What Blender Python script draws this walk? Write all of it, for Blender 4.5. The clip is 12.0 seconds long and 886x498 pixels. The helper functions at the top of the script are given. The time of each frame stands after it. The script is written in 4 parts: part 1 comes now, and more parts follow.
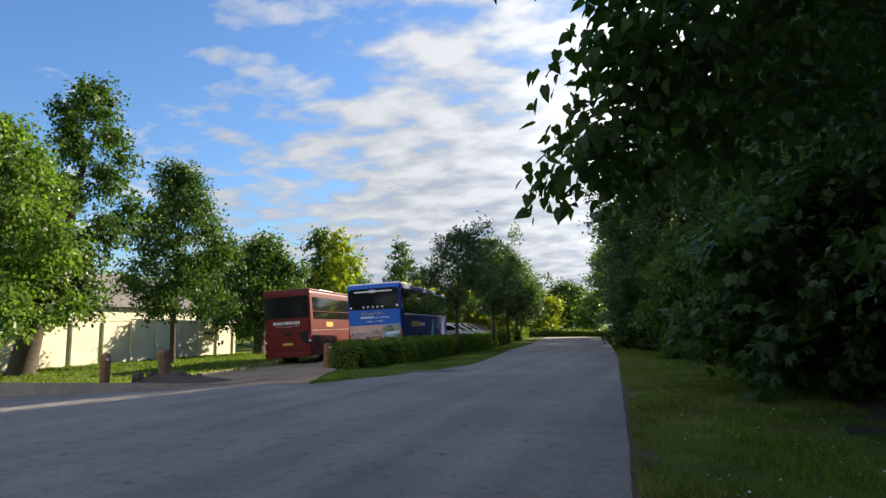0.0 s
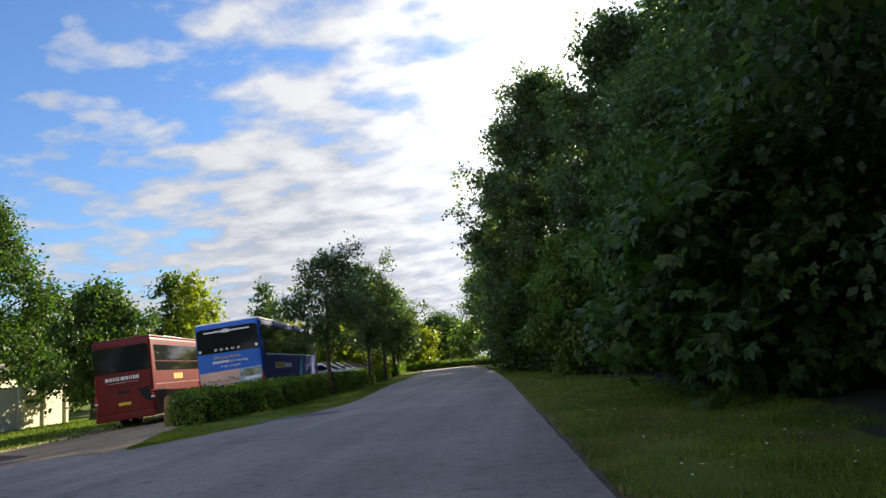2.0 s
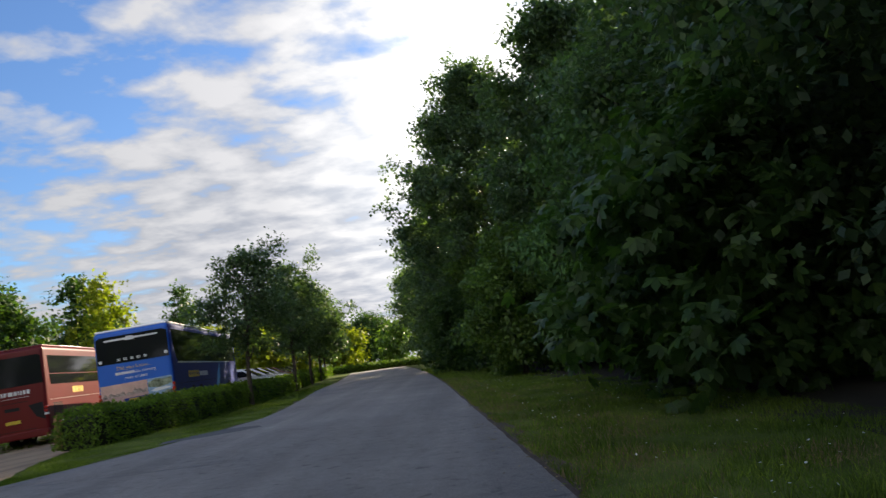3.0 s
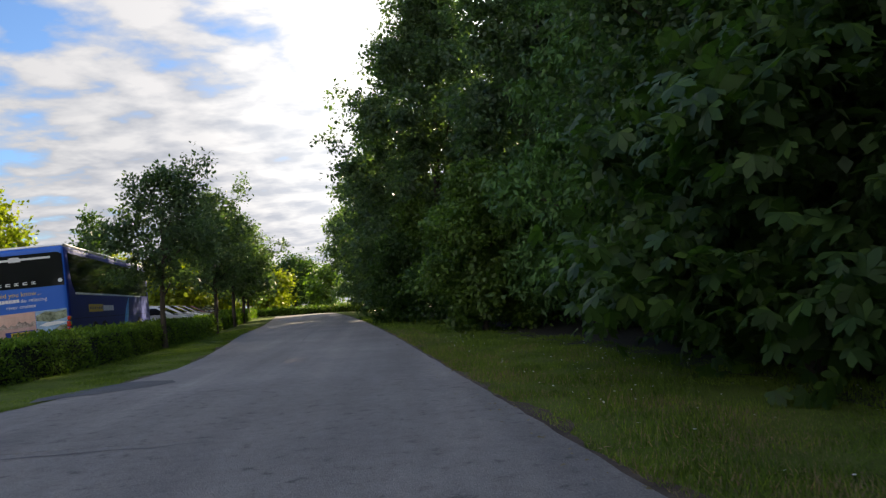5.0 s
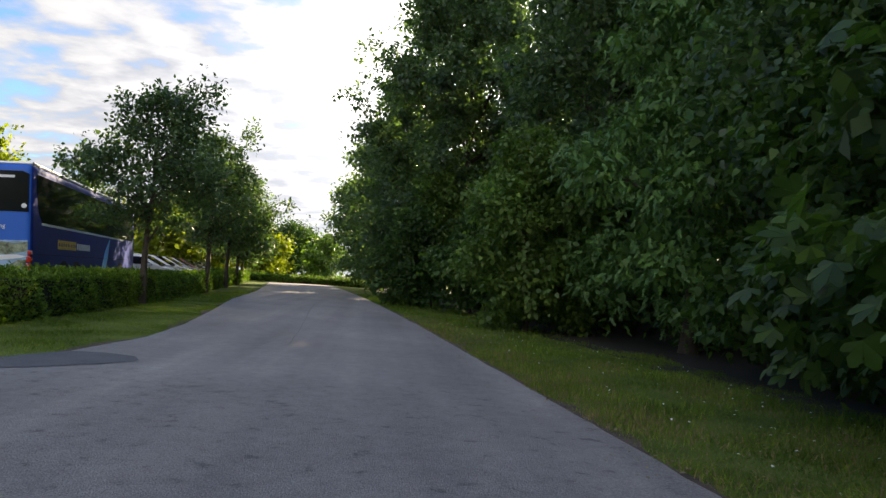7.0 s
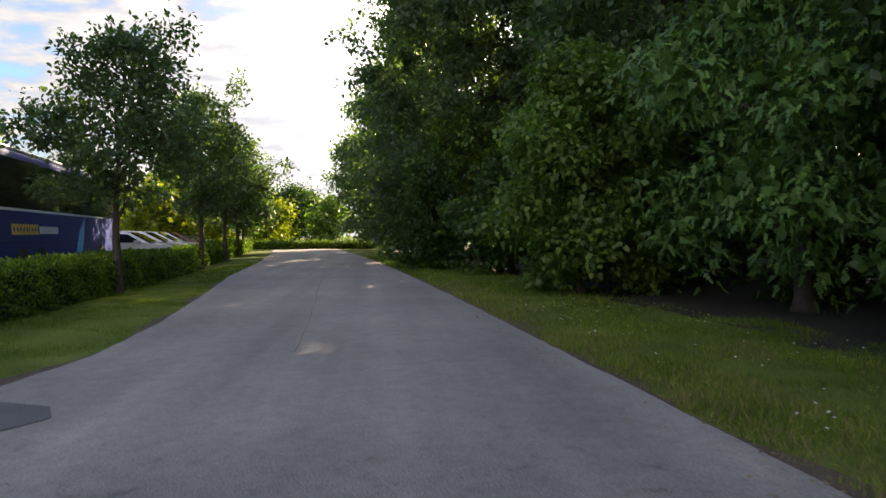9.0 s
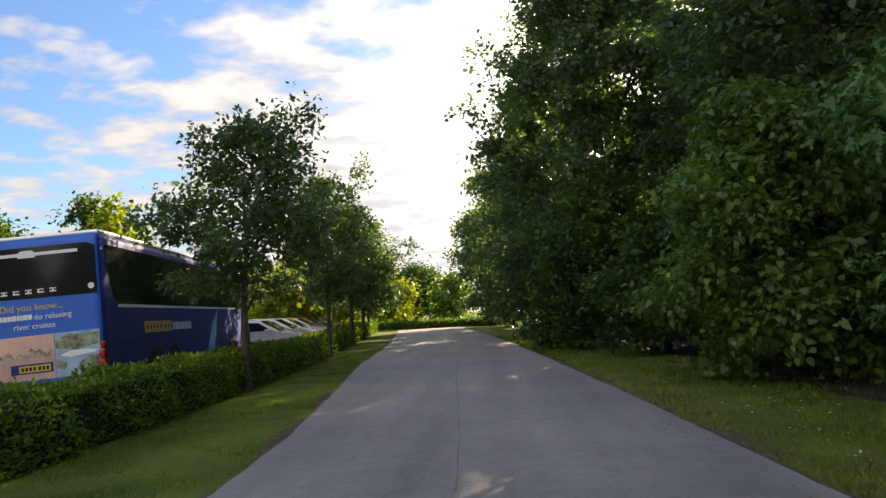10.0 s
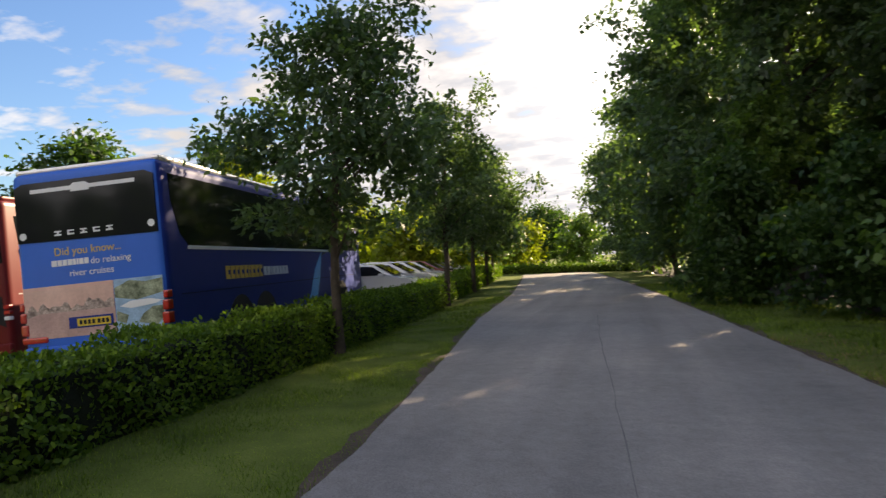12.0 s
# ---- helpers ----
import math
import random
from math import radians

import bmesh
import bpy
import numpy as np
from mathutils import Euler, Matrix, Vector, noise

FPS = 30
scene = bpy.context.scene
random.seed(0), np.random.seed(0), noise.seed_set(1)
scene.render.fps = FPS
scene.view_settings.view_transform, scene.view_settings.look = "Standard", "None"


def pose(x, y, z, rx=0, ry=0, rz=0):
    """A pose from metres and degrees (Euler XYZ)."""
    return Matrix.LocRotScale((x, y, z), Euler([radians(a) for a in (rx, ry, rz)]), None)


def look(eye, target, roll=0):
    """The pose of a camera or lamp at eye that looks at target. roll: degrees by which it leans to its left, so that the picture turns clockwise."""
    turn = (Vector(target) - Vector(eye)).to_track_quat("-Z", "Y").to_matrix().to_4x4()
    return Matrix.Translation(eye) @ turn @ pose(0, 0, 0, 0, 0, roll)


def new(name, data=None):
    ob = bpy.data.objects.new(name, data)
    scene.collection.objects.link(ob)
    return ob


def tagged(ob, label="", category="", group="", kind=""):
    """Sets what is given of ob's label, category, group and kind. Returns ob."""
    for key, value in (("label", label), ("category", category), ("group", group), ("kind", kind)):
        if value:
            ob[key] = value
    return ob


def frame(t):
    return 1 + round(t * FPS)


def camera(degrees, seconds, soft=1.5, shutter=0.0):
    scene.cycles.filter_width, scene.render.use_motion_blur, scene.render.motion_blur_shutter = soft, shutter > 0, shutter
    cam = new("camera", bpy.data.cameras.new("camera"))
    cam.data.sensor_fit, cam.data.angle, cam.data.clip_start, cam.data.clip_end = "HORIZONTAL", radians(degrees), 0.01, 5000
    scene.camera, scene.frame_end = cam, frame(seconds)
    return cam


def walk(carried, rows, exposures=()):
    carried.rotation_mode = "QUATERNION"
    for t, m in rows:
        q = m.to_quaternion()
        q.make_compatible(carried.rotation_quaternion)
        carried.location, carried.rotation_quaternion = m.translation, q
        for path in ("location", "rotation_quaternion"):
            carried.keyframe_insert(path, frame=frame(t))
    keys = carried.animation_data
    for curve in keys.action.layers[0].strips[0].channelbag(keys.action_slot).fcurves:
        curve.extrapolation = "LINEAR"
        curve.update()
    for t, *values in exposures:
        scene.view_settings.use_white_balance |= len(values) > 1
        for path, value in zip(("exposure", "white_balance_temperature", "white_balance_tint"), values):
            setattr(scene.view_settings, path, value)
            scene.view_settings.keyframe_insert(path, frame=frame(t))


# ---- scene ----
cam = camera(67.6, 12.0, soft=1.35, shutter=0.2)
PATH = [
    (0, (8.829, -18.547, 1.359), (8.201, -16.662, 1.583), -0.0),
    (0.5, (8.558, -17.803, 1.141), (7.908, -15.937, 1.456), -2.0),
    (1, (8.314, -17.043, 1.050), (7.773, -15.129, 1.261), -4.0),
    (1.5, (8.028, -16.330, 0.927), (7.752, -14.360, 1.134), -7.3),
    (2, (7.959, -15.604, 1.051), (7.725, -13.644, 1.374), -5.1),
    (2.5, (7.722, -14.856, 1.036), (7.446, -12.905, 1.376), -3.3),
    (3, (7.617, -14.103, 1.120), (7.605, -12.125, 1.420), -6.8),
    (3.5, (7.375, -13.349, 1.147), (7.516, -11.361, 1.310), -4.3),
    (5.5, (6.505, -10.402, 1.171), (6.729, -8.419, 1.306), -2.4),
    (6, (6.244, -9.499, 1.080), (6.536, -7.526, 1.227), 0.7),
    (6.5, (6.053, -8.646, 1.114), (6.278, -6.664, 1.258), 3.8),
    (8.5, (5.684, -5.777, 1.128), (5.822, -3.783, 1.052), 2.9),
    (9, (5.612, -4.934, 1.236), (5.805, -2.944, 1.191), -0.1),
    (9.5, (5.381, -4.192, 1.433), (5.320, -2.195, 1.510), -1.8),
    (10, (5.141, -3.307, 1.436), (4.987, -1.321, 1.620), -2.5),
    (10.5, (5.119, -2.761, 1.481), (4.766, -0.794, 1.569), -1.6),
    (11, (4.832, -1.927, 1.548), (4.410, 0.025, 1.661), -4.3),
    (11.5, (4.777, -1.212, 1.532), (4.461, 0.763, 1.560), -2.7),
    (12, (4.656, -0.230, 1.481), (4.123, 1.698, 1.508), -2.0),
]
walk(cam, [(t, look(eye, target, roll)) for t, eye, target, roll in PATH],
     exposures=((0, 1.25, 6300, 10), (1.5, 1.35, 6400, 11), (3.5, 1.15, 6600, 12), (5.5, 1.4, 6800, 12), (8.5, 1.75, 7000, 14), (9.5, 1.7, 7400, 15), (12, 1.55, 7300, 15)))

# ---- sky and sun ----
SUN_AZ = radians(26)      # from the road's direction (+y) towards +x
SUN_EL = radians(24)
sun_dir = Vector((math.sin(SUN_AZ) * math.cos(SUN_EL), math.cos(SUN_AZ) * math.cos(SUN_EL), math.sin(SUN_EL)))


def nodes_of(tree):
    tree.nodes.clear()

    def add(kind, **inputs):
        n = tree.nodes.new(kind)
        for k, v in inputs.items():
            k = k.replace("_", " ")
            if isinstance(v, tuple) and len(v) == 2 and isinstance(v[0], bpy.types.Node):
                tree.links.new(v[0].outputs[v[1]], n.inputs[k])
            else:
                n.inputs[k].default_value = v
        return n
    return add, tree.links


def ramp(add, links, source, out, stops):
    n = add("ShaderNodeValToRGB")
    e = n.color_ramp.elements
    e[0].position, e[0].color = stops[0][0], (*stops[0][1], 1)
    e[1].position, e[1].color = stops[-1][0], (*stops[-1][1], 1)
    for p, c in stops[1:-1]:
        m = e.new(p)
        m.color = (*c, 1)
    links.new(source.outputs[out], n.inputs["Fac"])
    return n


def mixc(add, links, fac, a, b, blend="MIX"):
    """fac, a, b: values, or (node, output) pairs."""
    n = add("ShaderNodeMix")
    n.data_type, n.blend_type = "RGBA", blend
    for v, k in ((fac, 0), (a, 6), (b, 7)):
        if isinstance(v, tuple) and isinstance(v[0], bpy.types.Node):
            links.new(v[0].outputs[v[1]], n.inputs[k])
        else:
            n.inputs[k].default_value = (*v, 1) if isinstance(v, tuple) else v
    return n


def make_sky():
    w = bpy.data.worlds.new("sky")
    scene.world = w
    w.use_nodes = True
    add, links = nodes_of(w.node_tree)
    sky = add("ShaderNodeTexSky")
    sky.sky_type, sky.sun_disc = "NISHITA", False
    sky.sun_elevation, sky.sun_rotation = SUN_EL, SUN_AZ
    sky.air_density, sky.dust_density, sky.ozone_density = 1.2, 0.6, 2.5
    co = add("ShaderNodeTexCoord")
    sep = add("ShaderNodeSeparateXYZ", Vector=(co, "Generated"))
    up = add("ShaderNodeMath")
    up.operation = "ADD"
    links.new(sep.outputs["Z"], up.inputs[0])
    up.inputs[1].default_value = 0.16
    flat = add("ShaderNodeVectorMath")
    flat.operation = "DIVIDE"
    links.new(co.outputs["Generated"], flat.inputs[0])
    comb = add("ShaderNodeCombineXYZ")
    for k in range(3):
        links.new(up.outputs[0], comb.inputs[k])
    links.new(comb.outputs[0], flat.inputs[1])
    turn = add("ShaderNodeMapping")
    links.new(flat.outputs[0], turn.inputs["Vector"])
    turn.inputs["Rotation"].default_value = (0, 0, radians(12))
    turn.inputs["Scale"].default_value = (1.0, 1.25, 0.0)
    big = add("ShaderNodeTexNoise", Vector=(turn, 0), Scale=0.9, Detail=2.0, Roughness=0.5)
    small = add("ShaderNodeTexNoise", Vector=(turn, 0), Scale=4.6, Detail=7.0, Roughness=0.52, Distortion=0.12)
    mask = add("ShaderNodeMath")
    mask.operation = "MULTIPLY_ADD"
    links.new(big.outputs["Fac"], mask.inputs[0])
    mask.inputs[1].default_value = 0.45
    links.new(small.outputs["Fac"], mask.inputs[2])
    # broad cloud bank ahead, clear sky between, unseen bank added behind as fill light
    dot = add("ShaderNodeVectorMath")
    dot.operation = "DOT_PRODUCT"
    links.new(co.outputs["Generated"], dot.inputs[0])
    dot.inputs[1].default_value = (0.24, 0.95, -0.15)
    both_ways = add("ShaderNodeMath")
    both_ways.operation = "ABSOLUTE"
    links.new(dot.outputs["Value"], both_ways.inputs[0])
    lift = add("ShaderNodeMath")
    lift.operation = "ADD"
    links.new(both_ways.outputs[0], lift.inputs[0])
    links.new(mask.outputs[0], lift.inputs[1])
    half = add("ShaderNodeMath")
    half.operation = "MULTIPLY"
    links.new(lift.outputs[0], half.inputs[0])
    half.inputs[1].default_value = 0.5
    cover = ramp(add, links, half, 0, [(0.62, (0, 0, 0)), (0.66, (0.5, 0.5, 0.5)), (0.72, (1, 1, 1))])
    glow = add("ShaderNodeVectorMath")
    glow.operation = "DOT_PRODUCT"
    links.new(co.outputs["Generated"], glow.inputs[0])
    glow.inputs[1].default_value = tuple(Vector((0.14, 0.92, 0.35)).normalized())
    # the low stops brighten the unseen clouds behind, which light the foreground
    cloud = ramp(add, links, glow, "Value", [(0.0, (5.8, 5.9, 6.1)), (0.45, (4.2, 4.3, 4.5)), (0.72, (2.45, 2.52, 2.62)), (0.92, (3.6, 3.65, 3.75)), (0.97, (5.6, 5.6, 5.5)), (1.0, (10.5, 10.3, 10))])
    shade = ramp(add, links, small, "Fac", [(0.38, (0.60, 0.64, 0.71)), (0.62, (1, 1, 1))])
    lit = mixc(add, links, 1.0, (cloud, 0), (shade, 0), "MULTIPLY")
    blue = mixc(add, links, 1.0, (sky, 0), (0.42, 0.55, 0.73), "MULTIPLY")
    both = mixc(add, links, (cover, 0), (blue, 2), (lit, 2))
    bg = add("ShaderNodeBackground", Strength=0.1)
    links.new(both.outputs[2], bg.inputs["Color"])
    out = add("ShaderNodeOutputWorld")
    links.new(bg.outputs[0], out.inputs["Surface"])


make_sky()
sun = new("sun", bpy.data.lights.new("sun", "SUN"))
sun.data.energy, sun.data.angle, sun.data.color = 5.0, radians(0.5), (1.0, 0.83, 0.58)
sun.matrix_world = look(sun_dir * 100, (0, 0, 0))
tagged(sun, kind="structure")


# ---- materials ----
def material(name, colour, rough=0.7, spread=0.25, scale=3.0, fine=60.0, bump=0.3, metal=0.0, island=0.0, second=None, trans=0.0, spec=0.5, coat=0.0, hold=0.5):
    """Colour varied at two scales, fine relief, and optional variation from piece to piece."""
    m = bpy.data.materials.new(name)
    m.use_nodes = True
    add, links = nodes_of(m.node_tree)
    co = add("ShaderNodeTexCoord")
    n1 = add("ShaderNodeTexNoise", Vector=(co, "Object"), Scale=scale, Detail=5.0, Roughness=0.6)
    n2 = add("ShaderNodeTexNoise", Vector=(co, "Object"), Scale=fine, Detail=3.0, Roughness=0.6)
    lo = tuple(c * (1 - spread) for c in colour)
    hi = tuple(min(c * (1 + spread), 1) for c in (second or colour))
    r1 = ramp(add, links, n1, "Fac", [(0.3, lo), (0.7, hi)])
    r2 = ramp(add, links, n2, "Fac", [(0.3, (1 - spread * hold,) * 3), (0.7, (1 + spread * hold,) * 3)])
    c = mixc(add, links, 1.0, (r1, 0), (r2, 0), "MULTIPLY")
    if island:
        g = add("ShaderNodeNewGeometry")
        r3 = ramp(add, links, g, "Random Per Island", [(0, (1 - island, 1 - island * 0.9, 1 - island)), (0.75, (1, 1, 1)), (1, (1 + island * 1.3, 1 + island, 1 + island * 0.2))])
        c = mixc(add, links, 1.0, (c, 2), (r3, 0), "MULTIPLY")
    b = add("ShaderNodeBsdfPrincipled", Roughness=rough, Metallic=metal)
    b.inputs["Specular IOR Level"].default_value = spec
    b.inputs["Coat Weight"].default_value = coat
    links.new(c.outputs[2], b.inputs["Base Color"])
    if bump:
        bp = add("ShaderNodeBump", Strength=bump, Distance=0.02)
        links.new(n2.outputs["Fac"], bp.inputs["Height"])
        links.new(bp.outputs[0], b.inputs["Normal"])
    out = add("ShaderNodeOutputMaterial")
    if trans:
        t = add("ShaderNodeBsdfTranslucent")
        tc = mixc(add, links, 1.0, (c, 2), (1.5, 1.7, 0.5), "MULTIPLY")
        links.new(tc.outputs[2], t.inputs["Color"])
        mx = add("ShaderNodeMixShader", Fac=trans)
        links.new(b.outputs[0], mx.inputs[1])
        links.new(t.outputs[0], mx.inputs[2])
        links.new(mx.outputs[0], out.inputs["Surface"])
    else:
        links.new(b.outputs[0], out.inputs["Surface"])
    return m


def glass(name, tint):
    m = bpy.data.materials.new(name)
    m.use_nodes = True
    add, links = nodes_of(m.node_tree)
    b = add("ShaderNodeBsdfPrincipled", Roughness=0.06)
    b.inputs["Base Color"].default_value = (*tint, 1)
    b.inputs["Specular IOR Level"].default_value = 0.3
    out = add("ShaderNodeOutputMaterial")
    links.new(b.outputs[0], out.inputs["Surface"])
    return m




def asphalt():
    """Worn asphalt: broad tone, pale aggregate, and an older, coarser surface on the near side of the entrance."""
    m = bpy.data.materials.new("asphalt")
    m.use_nodes = True
    add, links = nodes_of(m.node_tree)
    co = add("ShaderNodeTexCoord")
    sep = add("ShaderNodeSeparateXYZ", Vector=(co, "Object"))
    broad = add("ShaderNodeTexNoise", Vector=(co, "Object"), Scale=0.35, Detail=5.0, Roughness=0.6)
    mid = add("ShaderNodeTexNoise", Vector=(co, "Object"), Scale=6.0, Detail=5.0, Roughness=0.65)
    fine_n = add("ShaderNodeTexNoise", Vector=(co, "Object"), Scale=75.0, Detail=2.0, Roughness=0.6)
    stones = add("ShaderNodeTexVoronoi", Vector=(co, "Object"), Scale=95.0)
    stretched = add("ShaderNodeMapping", Vector=(co, "Object"))
    stretched.inputs["Scale"].default_value = (1.5, 0.07, 1.0)
    lanes = add("ShaderNodeTexNoise", Vector=(stretched, 0), Scale=1.0, Detail=3.0, Roughness=0.5)
    edge = add("ShaderNodeMath")
    edge.operation = "MULTIPLY_ADD"
    links.new(mid.outputs["Fac"], edge.inputs[0])
    edge.inputs[1].default_value = 1.6
    links.new(sep.outputs["Y"], edge.inputs[2])
    old = add("ShaderNodeMapRange", Value=(edge, 0))
    old.inputs["From Min"].default_value, old.inputs["From Max"].default_value = 0.1, -1.6
    base = ramp(add, links, broad, "Fac", [(0.3, (0.225, 0.208, 0.196)), (0.7, (0.33, 0.30, 0.275))])
    lane = ramp(add, links, lanes, "Fac", [(0.32, (0.82, 0.82, 0.83)), (0.66, (1.12, 1.11, 1.1))])
    spot = ramp(add, links, mid, "Fac", [(0.3, (0.88, 0.88, 0.88)), (0.7, (1.1, 1.1, 1.1))])
    grit = ramp(add, links, stones, "Distance", [(0.15, (1.22, 1.21, 1.18)), (0.5, (0.86, 0.86, 0.87))])
    tiny = ramp(add, links, fine_n, "Fac", [(0.32, (0.8, 0.8, 0.8)), (0.7, (1.2, 1.2, 1.2))])
    c = mixc(add, links, 1.0, (base, 0), (lane, 0), "MULTIPLY")
    c = mixc(add, links, 1.0, (c, 2), (spot, 0), "MULTIPLY")
    c = mixc(add, links, 1.0, (c, 2), (tiny, 0), "MULTIPLY")
    rough_c = mixc(add, links, 1.0, (c, 2), (grit, 0), "MULTIPLY")
    pits = ramp(add, links, mid, "Fac", [(0.32, (0.6, 0.6, 0.62)), (0.40, (1, 1, 1))])
    rough_c = mixc(add, links, 1.0, (rough_c, 2), (pits, 0), "MULTIPLY")
    c = mixc(add, links, (old, 0), (c, 2), (rough_c, 2))
    b = add("ShaderNodeBsdfPrincipled", Roughness=0.82)
    b.inputs["Specular IOR Level"].default_value = 0.4
    links.new(c.outputs[2], b.inputs["Base Color"])
    bp = add("ShaderNodeBump", Strength=0.5, Distance=0.015)
    links.new(fine_n.outputs["Fac"], bp.inputs["Height"])
    bp2 = add("ShaderNodeBump", Distance=0.006)
    links.new(old.outputs[0], bp2.inputs["Strength"])
    links.new(stones.outputs["Distance"], bp2.inputs["Height"])
    links.new(bp.outputs[0], bp2.inputs["Normal"])
    links.new(bp2.outputs[0], b.inputs["Normal"])
    out = add("ShaderNodeOutputMaterial")
    links.new(b.outputs[0], out.inputs["Surface"])
    return m


M_ROAD = asphalt()
M_PATCH = material("tar_patch", (0.11, 0.108, 0.108), 0.8, 0.2, 2, 60, 0.5)
M_SEAM = material("old_crack", (0.15, 0.145, 0.14), 0.9, 0.2, 2, 60, 0.5)
M_PARK = material("worn_gravel_asphalt", (0.25, 0.17, 0.105), 0.9, 0.3, 0.6, 40, 0.6, second=(0.33, 0.23, 0.14))
M_DIRT = material("dirt", (0.085, 0.06, 0.042), 0.95, 0.4, 2.5, 30, 0.9)
# soil colour taken near black for the shade under the trees
M_SOIL_SHADED = material("shaded_woodland_soil", (0.022, 0.018, 0.012), 0.95, 0.4, 1.5, 25, 0.9)
M_GROUND = material("turf", (0.092, 0.138, 0.026), 0.95, 0.35, 0.8, 40, 0.9, second=(0.13, 0.16, 0.036), spec=0.08)
M_BLADE = material("grass_blade", (0.11, 0.185, 0.032), 0.85, 0.3, 0.7, 9, 0, island=0.5, second=(0.155, 0.21, 0.042), trans=0.3, spec=0.1)
M_LEAF = material("leaf_green", (0.056, 0.106, 0.03), 0.5, 0.25, 0.8, 6, 0, island=0.4, trans=0.42, spec=0.3)
# dark leaf colour lifted and blued to paint in the haze over the trees
M_LEAF_HAZY = material("leaf_dark_hazy", (0.09, 0.142, 0.078), 0.42, 0.25, 0.6, 6, 0, island=0.4, trans=0.5, spec=0.4)
M_LEAF_FRESH = material("leaf_fresh", (0.115, 0.19, 0.042), 0.45, 0.25, 0.6, 6, 0, island=0.4, trans=0.42, spec=0.4)
# yellow-green leaf, its colour brightened for sunlight coming through the crowns
M_LEAF_SUNLIT = material("leaf_yellow_sunlit", (0.20, 0.23, 0.025), 0.5, 0.25, 0.6, 6, 0, island=0.3, trans=0.55, spec=0.3)
M_NEEDLE = material("conifer_needle", (0.085, 0.175, 0.042), 0.5, 0.25, 0.8, 8, 0, island=0.35, trans=0.2, spec=0.35)
M_HEDGE = material("hedge_leaf", (0.125, 0.205, 0.025), 0.6, 0.25, 1.0, 8, 0, island=0.45, trans=0.3, spec=0.22)
# near-black core colour stands for the shade between the hedge leaves
M_HEDGE_CORE = material("hedge_inner_shade", (0.018, 0.022, 0.009), 0.95, 0.4, 6, 50, 0.9)
M_BARK = material("bark", (0.07, 0.055, 0.042), 0.95, 0.35, 6, 40, 1.0)
M_WALL = material("cream_painted_wall", (0.66, 0.62, 0.50), 0.85, 0.08, 0.7, 30, 0.2)
M_ROOF = material("roof_slate", (0.16, 0.15, 0.14), 0.8, 0.2, 1.5, 20, 0.4)
M_POST = material("weathered_timber", (0.26, 0.13, 0.065), 0.9, 0.35, 5, 40, 0.8)
M_POST_GREY = material("weathered_grey_timber", (0.22, 0.13, 0.075), 0.9, 0.35, 5, 40, 0.8)
M_BLUE = material("blue_coach_paint", (0.03, 0.14, 0.58), 0.4, 0.07, 0.8, 90, 0, coat=0.05, spec=0.25)
M_NAVY = material("navy_coach_paint", (0.013, 0.034, 0.22), 0.5, 0.08, 0.8, 90, 0, spec=0.2)
M_SKYBLUE = material("pale_blue_vinyl", (0.07, 0.42, 0.85), 0.35, 0.06, 1, 90, 0)
# red of the coach's sides, darkened in colour to read as shaded
M_RED_SHADED = material("red_coach_paint_shaded", (0.125, 0.012, 0.013), 0.38, 0.08, 0.8, 90, 0, coat=0.1, spec=0.3)
M_MAROON = material("maroon_coach_paint", (0.14, 0.011, 0.013), 0.4, 0.08, 0.8, 90, 0, coat=0.05, spec=0.25)
M_GLASS = glass("tinted_glass", (0.012, 0.013, 0.016))
M_BLACK = material("black_rubber", (0.012, 0.012, 0.013), 0.85, 0.2, 4, 60, 0.3)
M_CHROME = material("pale_metal", (0.6, 0.6, 0.6), 0.3, 0.08, 2, 60, 0.05, metal=0.7)
M_WHITE = material("white_vinyl", (0.75, 0.76, 0.78), 0.5, 0.05, 2, 60, 0, spec=0.2)
M_GOLD = material("gold_vinyl", (0.68, 0.47, 0.09), 0.5, 0.08, 2, 60, 0)
M_LAMP = material("red_tail_lamp", (0.42, 0.02, 0.015), 0.15, 0.12, 6, 40, 0, coat=0.5)
M_PLATE = material("yellow_plate", (0.62, 0.45, 0.04), 0.5, 0.06, 3, 50, 0)
M_CARWHITE = material("white_car_paint", (0.72, 0.73, 0.75), 0.25, 0.05, 1, 60, 0, coat=0.5)
M_CARSILVER = material("silver_car_paint", (0.42, 0.43, 0.45), 0.28, 0.06, 1, 60, 0, metal=0.4, coat=0.5)
M_CARDARK = material("dark_car_paint", (0.02, 0.02, 0.024), 0.25, 0.1, 1, 60, 0, coat=0.5)
M_CARRED = material("red_car_paint", (0.25, 0.03, 0.03), 0.28, 0.08, 1, 60, 0, coat=0.5)
M_PETAL = material("daisy_petal", (0.75, 0.75, 0.70), 0.7, 0.08, 2, 40, 0)
M_DRY = material("dry_grass", (0.26, 0.20, 0.10), 0.85, 0.3, 2, 20, 0, island=0.35)
M_POSTER_PINK = material("poster_sunset_sky", (0.62, 0.40, 0.34), 0.45, 0.12, 1.2, 20, 0, second=(0.72, 0.50, 0.42), spec=0.08)
M_POSTER_TOWN = material("poster_old_town", (0.16, 0.12, 0.12), 0.45, 0.6, 9, 40, 0, second=(0.42, 0.34, 0.30), spec=0.08)
M_POSTER_WATER = material("poster_river", (0.50, 0.34, 0.31), 0.45, 0.2, 3, 30, 0, spec=0.08)
M_POSTER_HILL = material("poster_green_hills", (0.10, 0.14, 0.08), 0.45, 0.6, 6, 40, 0, second=(0.25, 0.28, 0.20), spec=0.08)
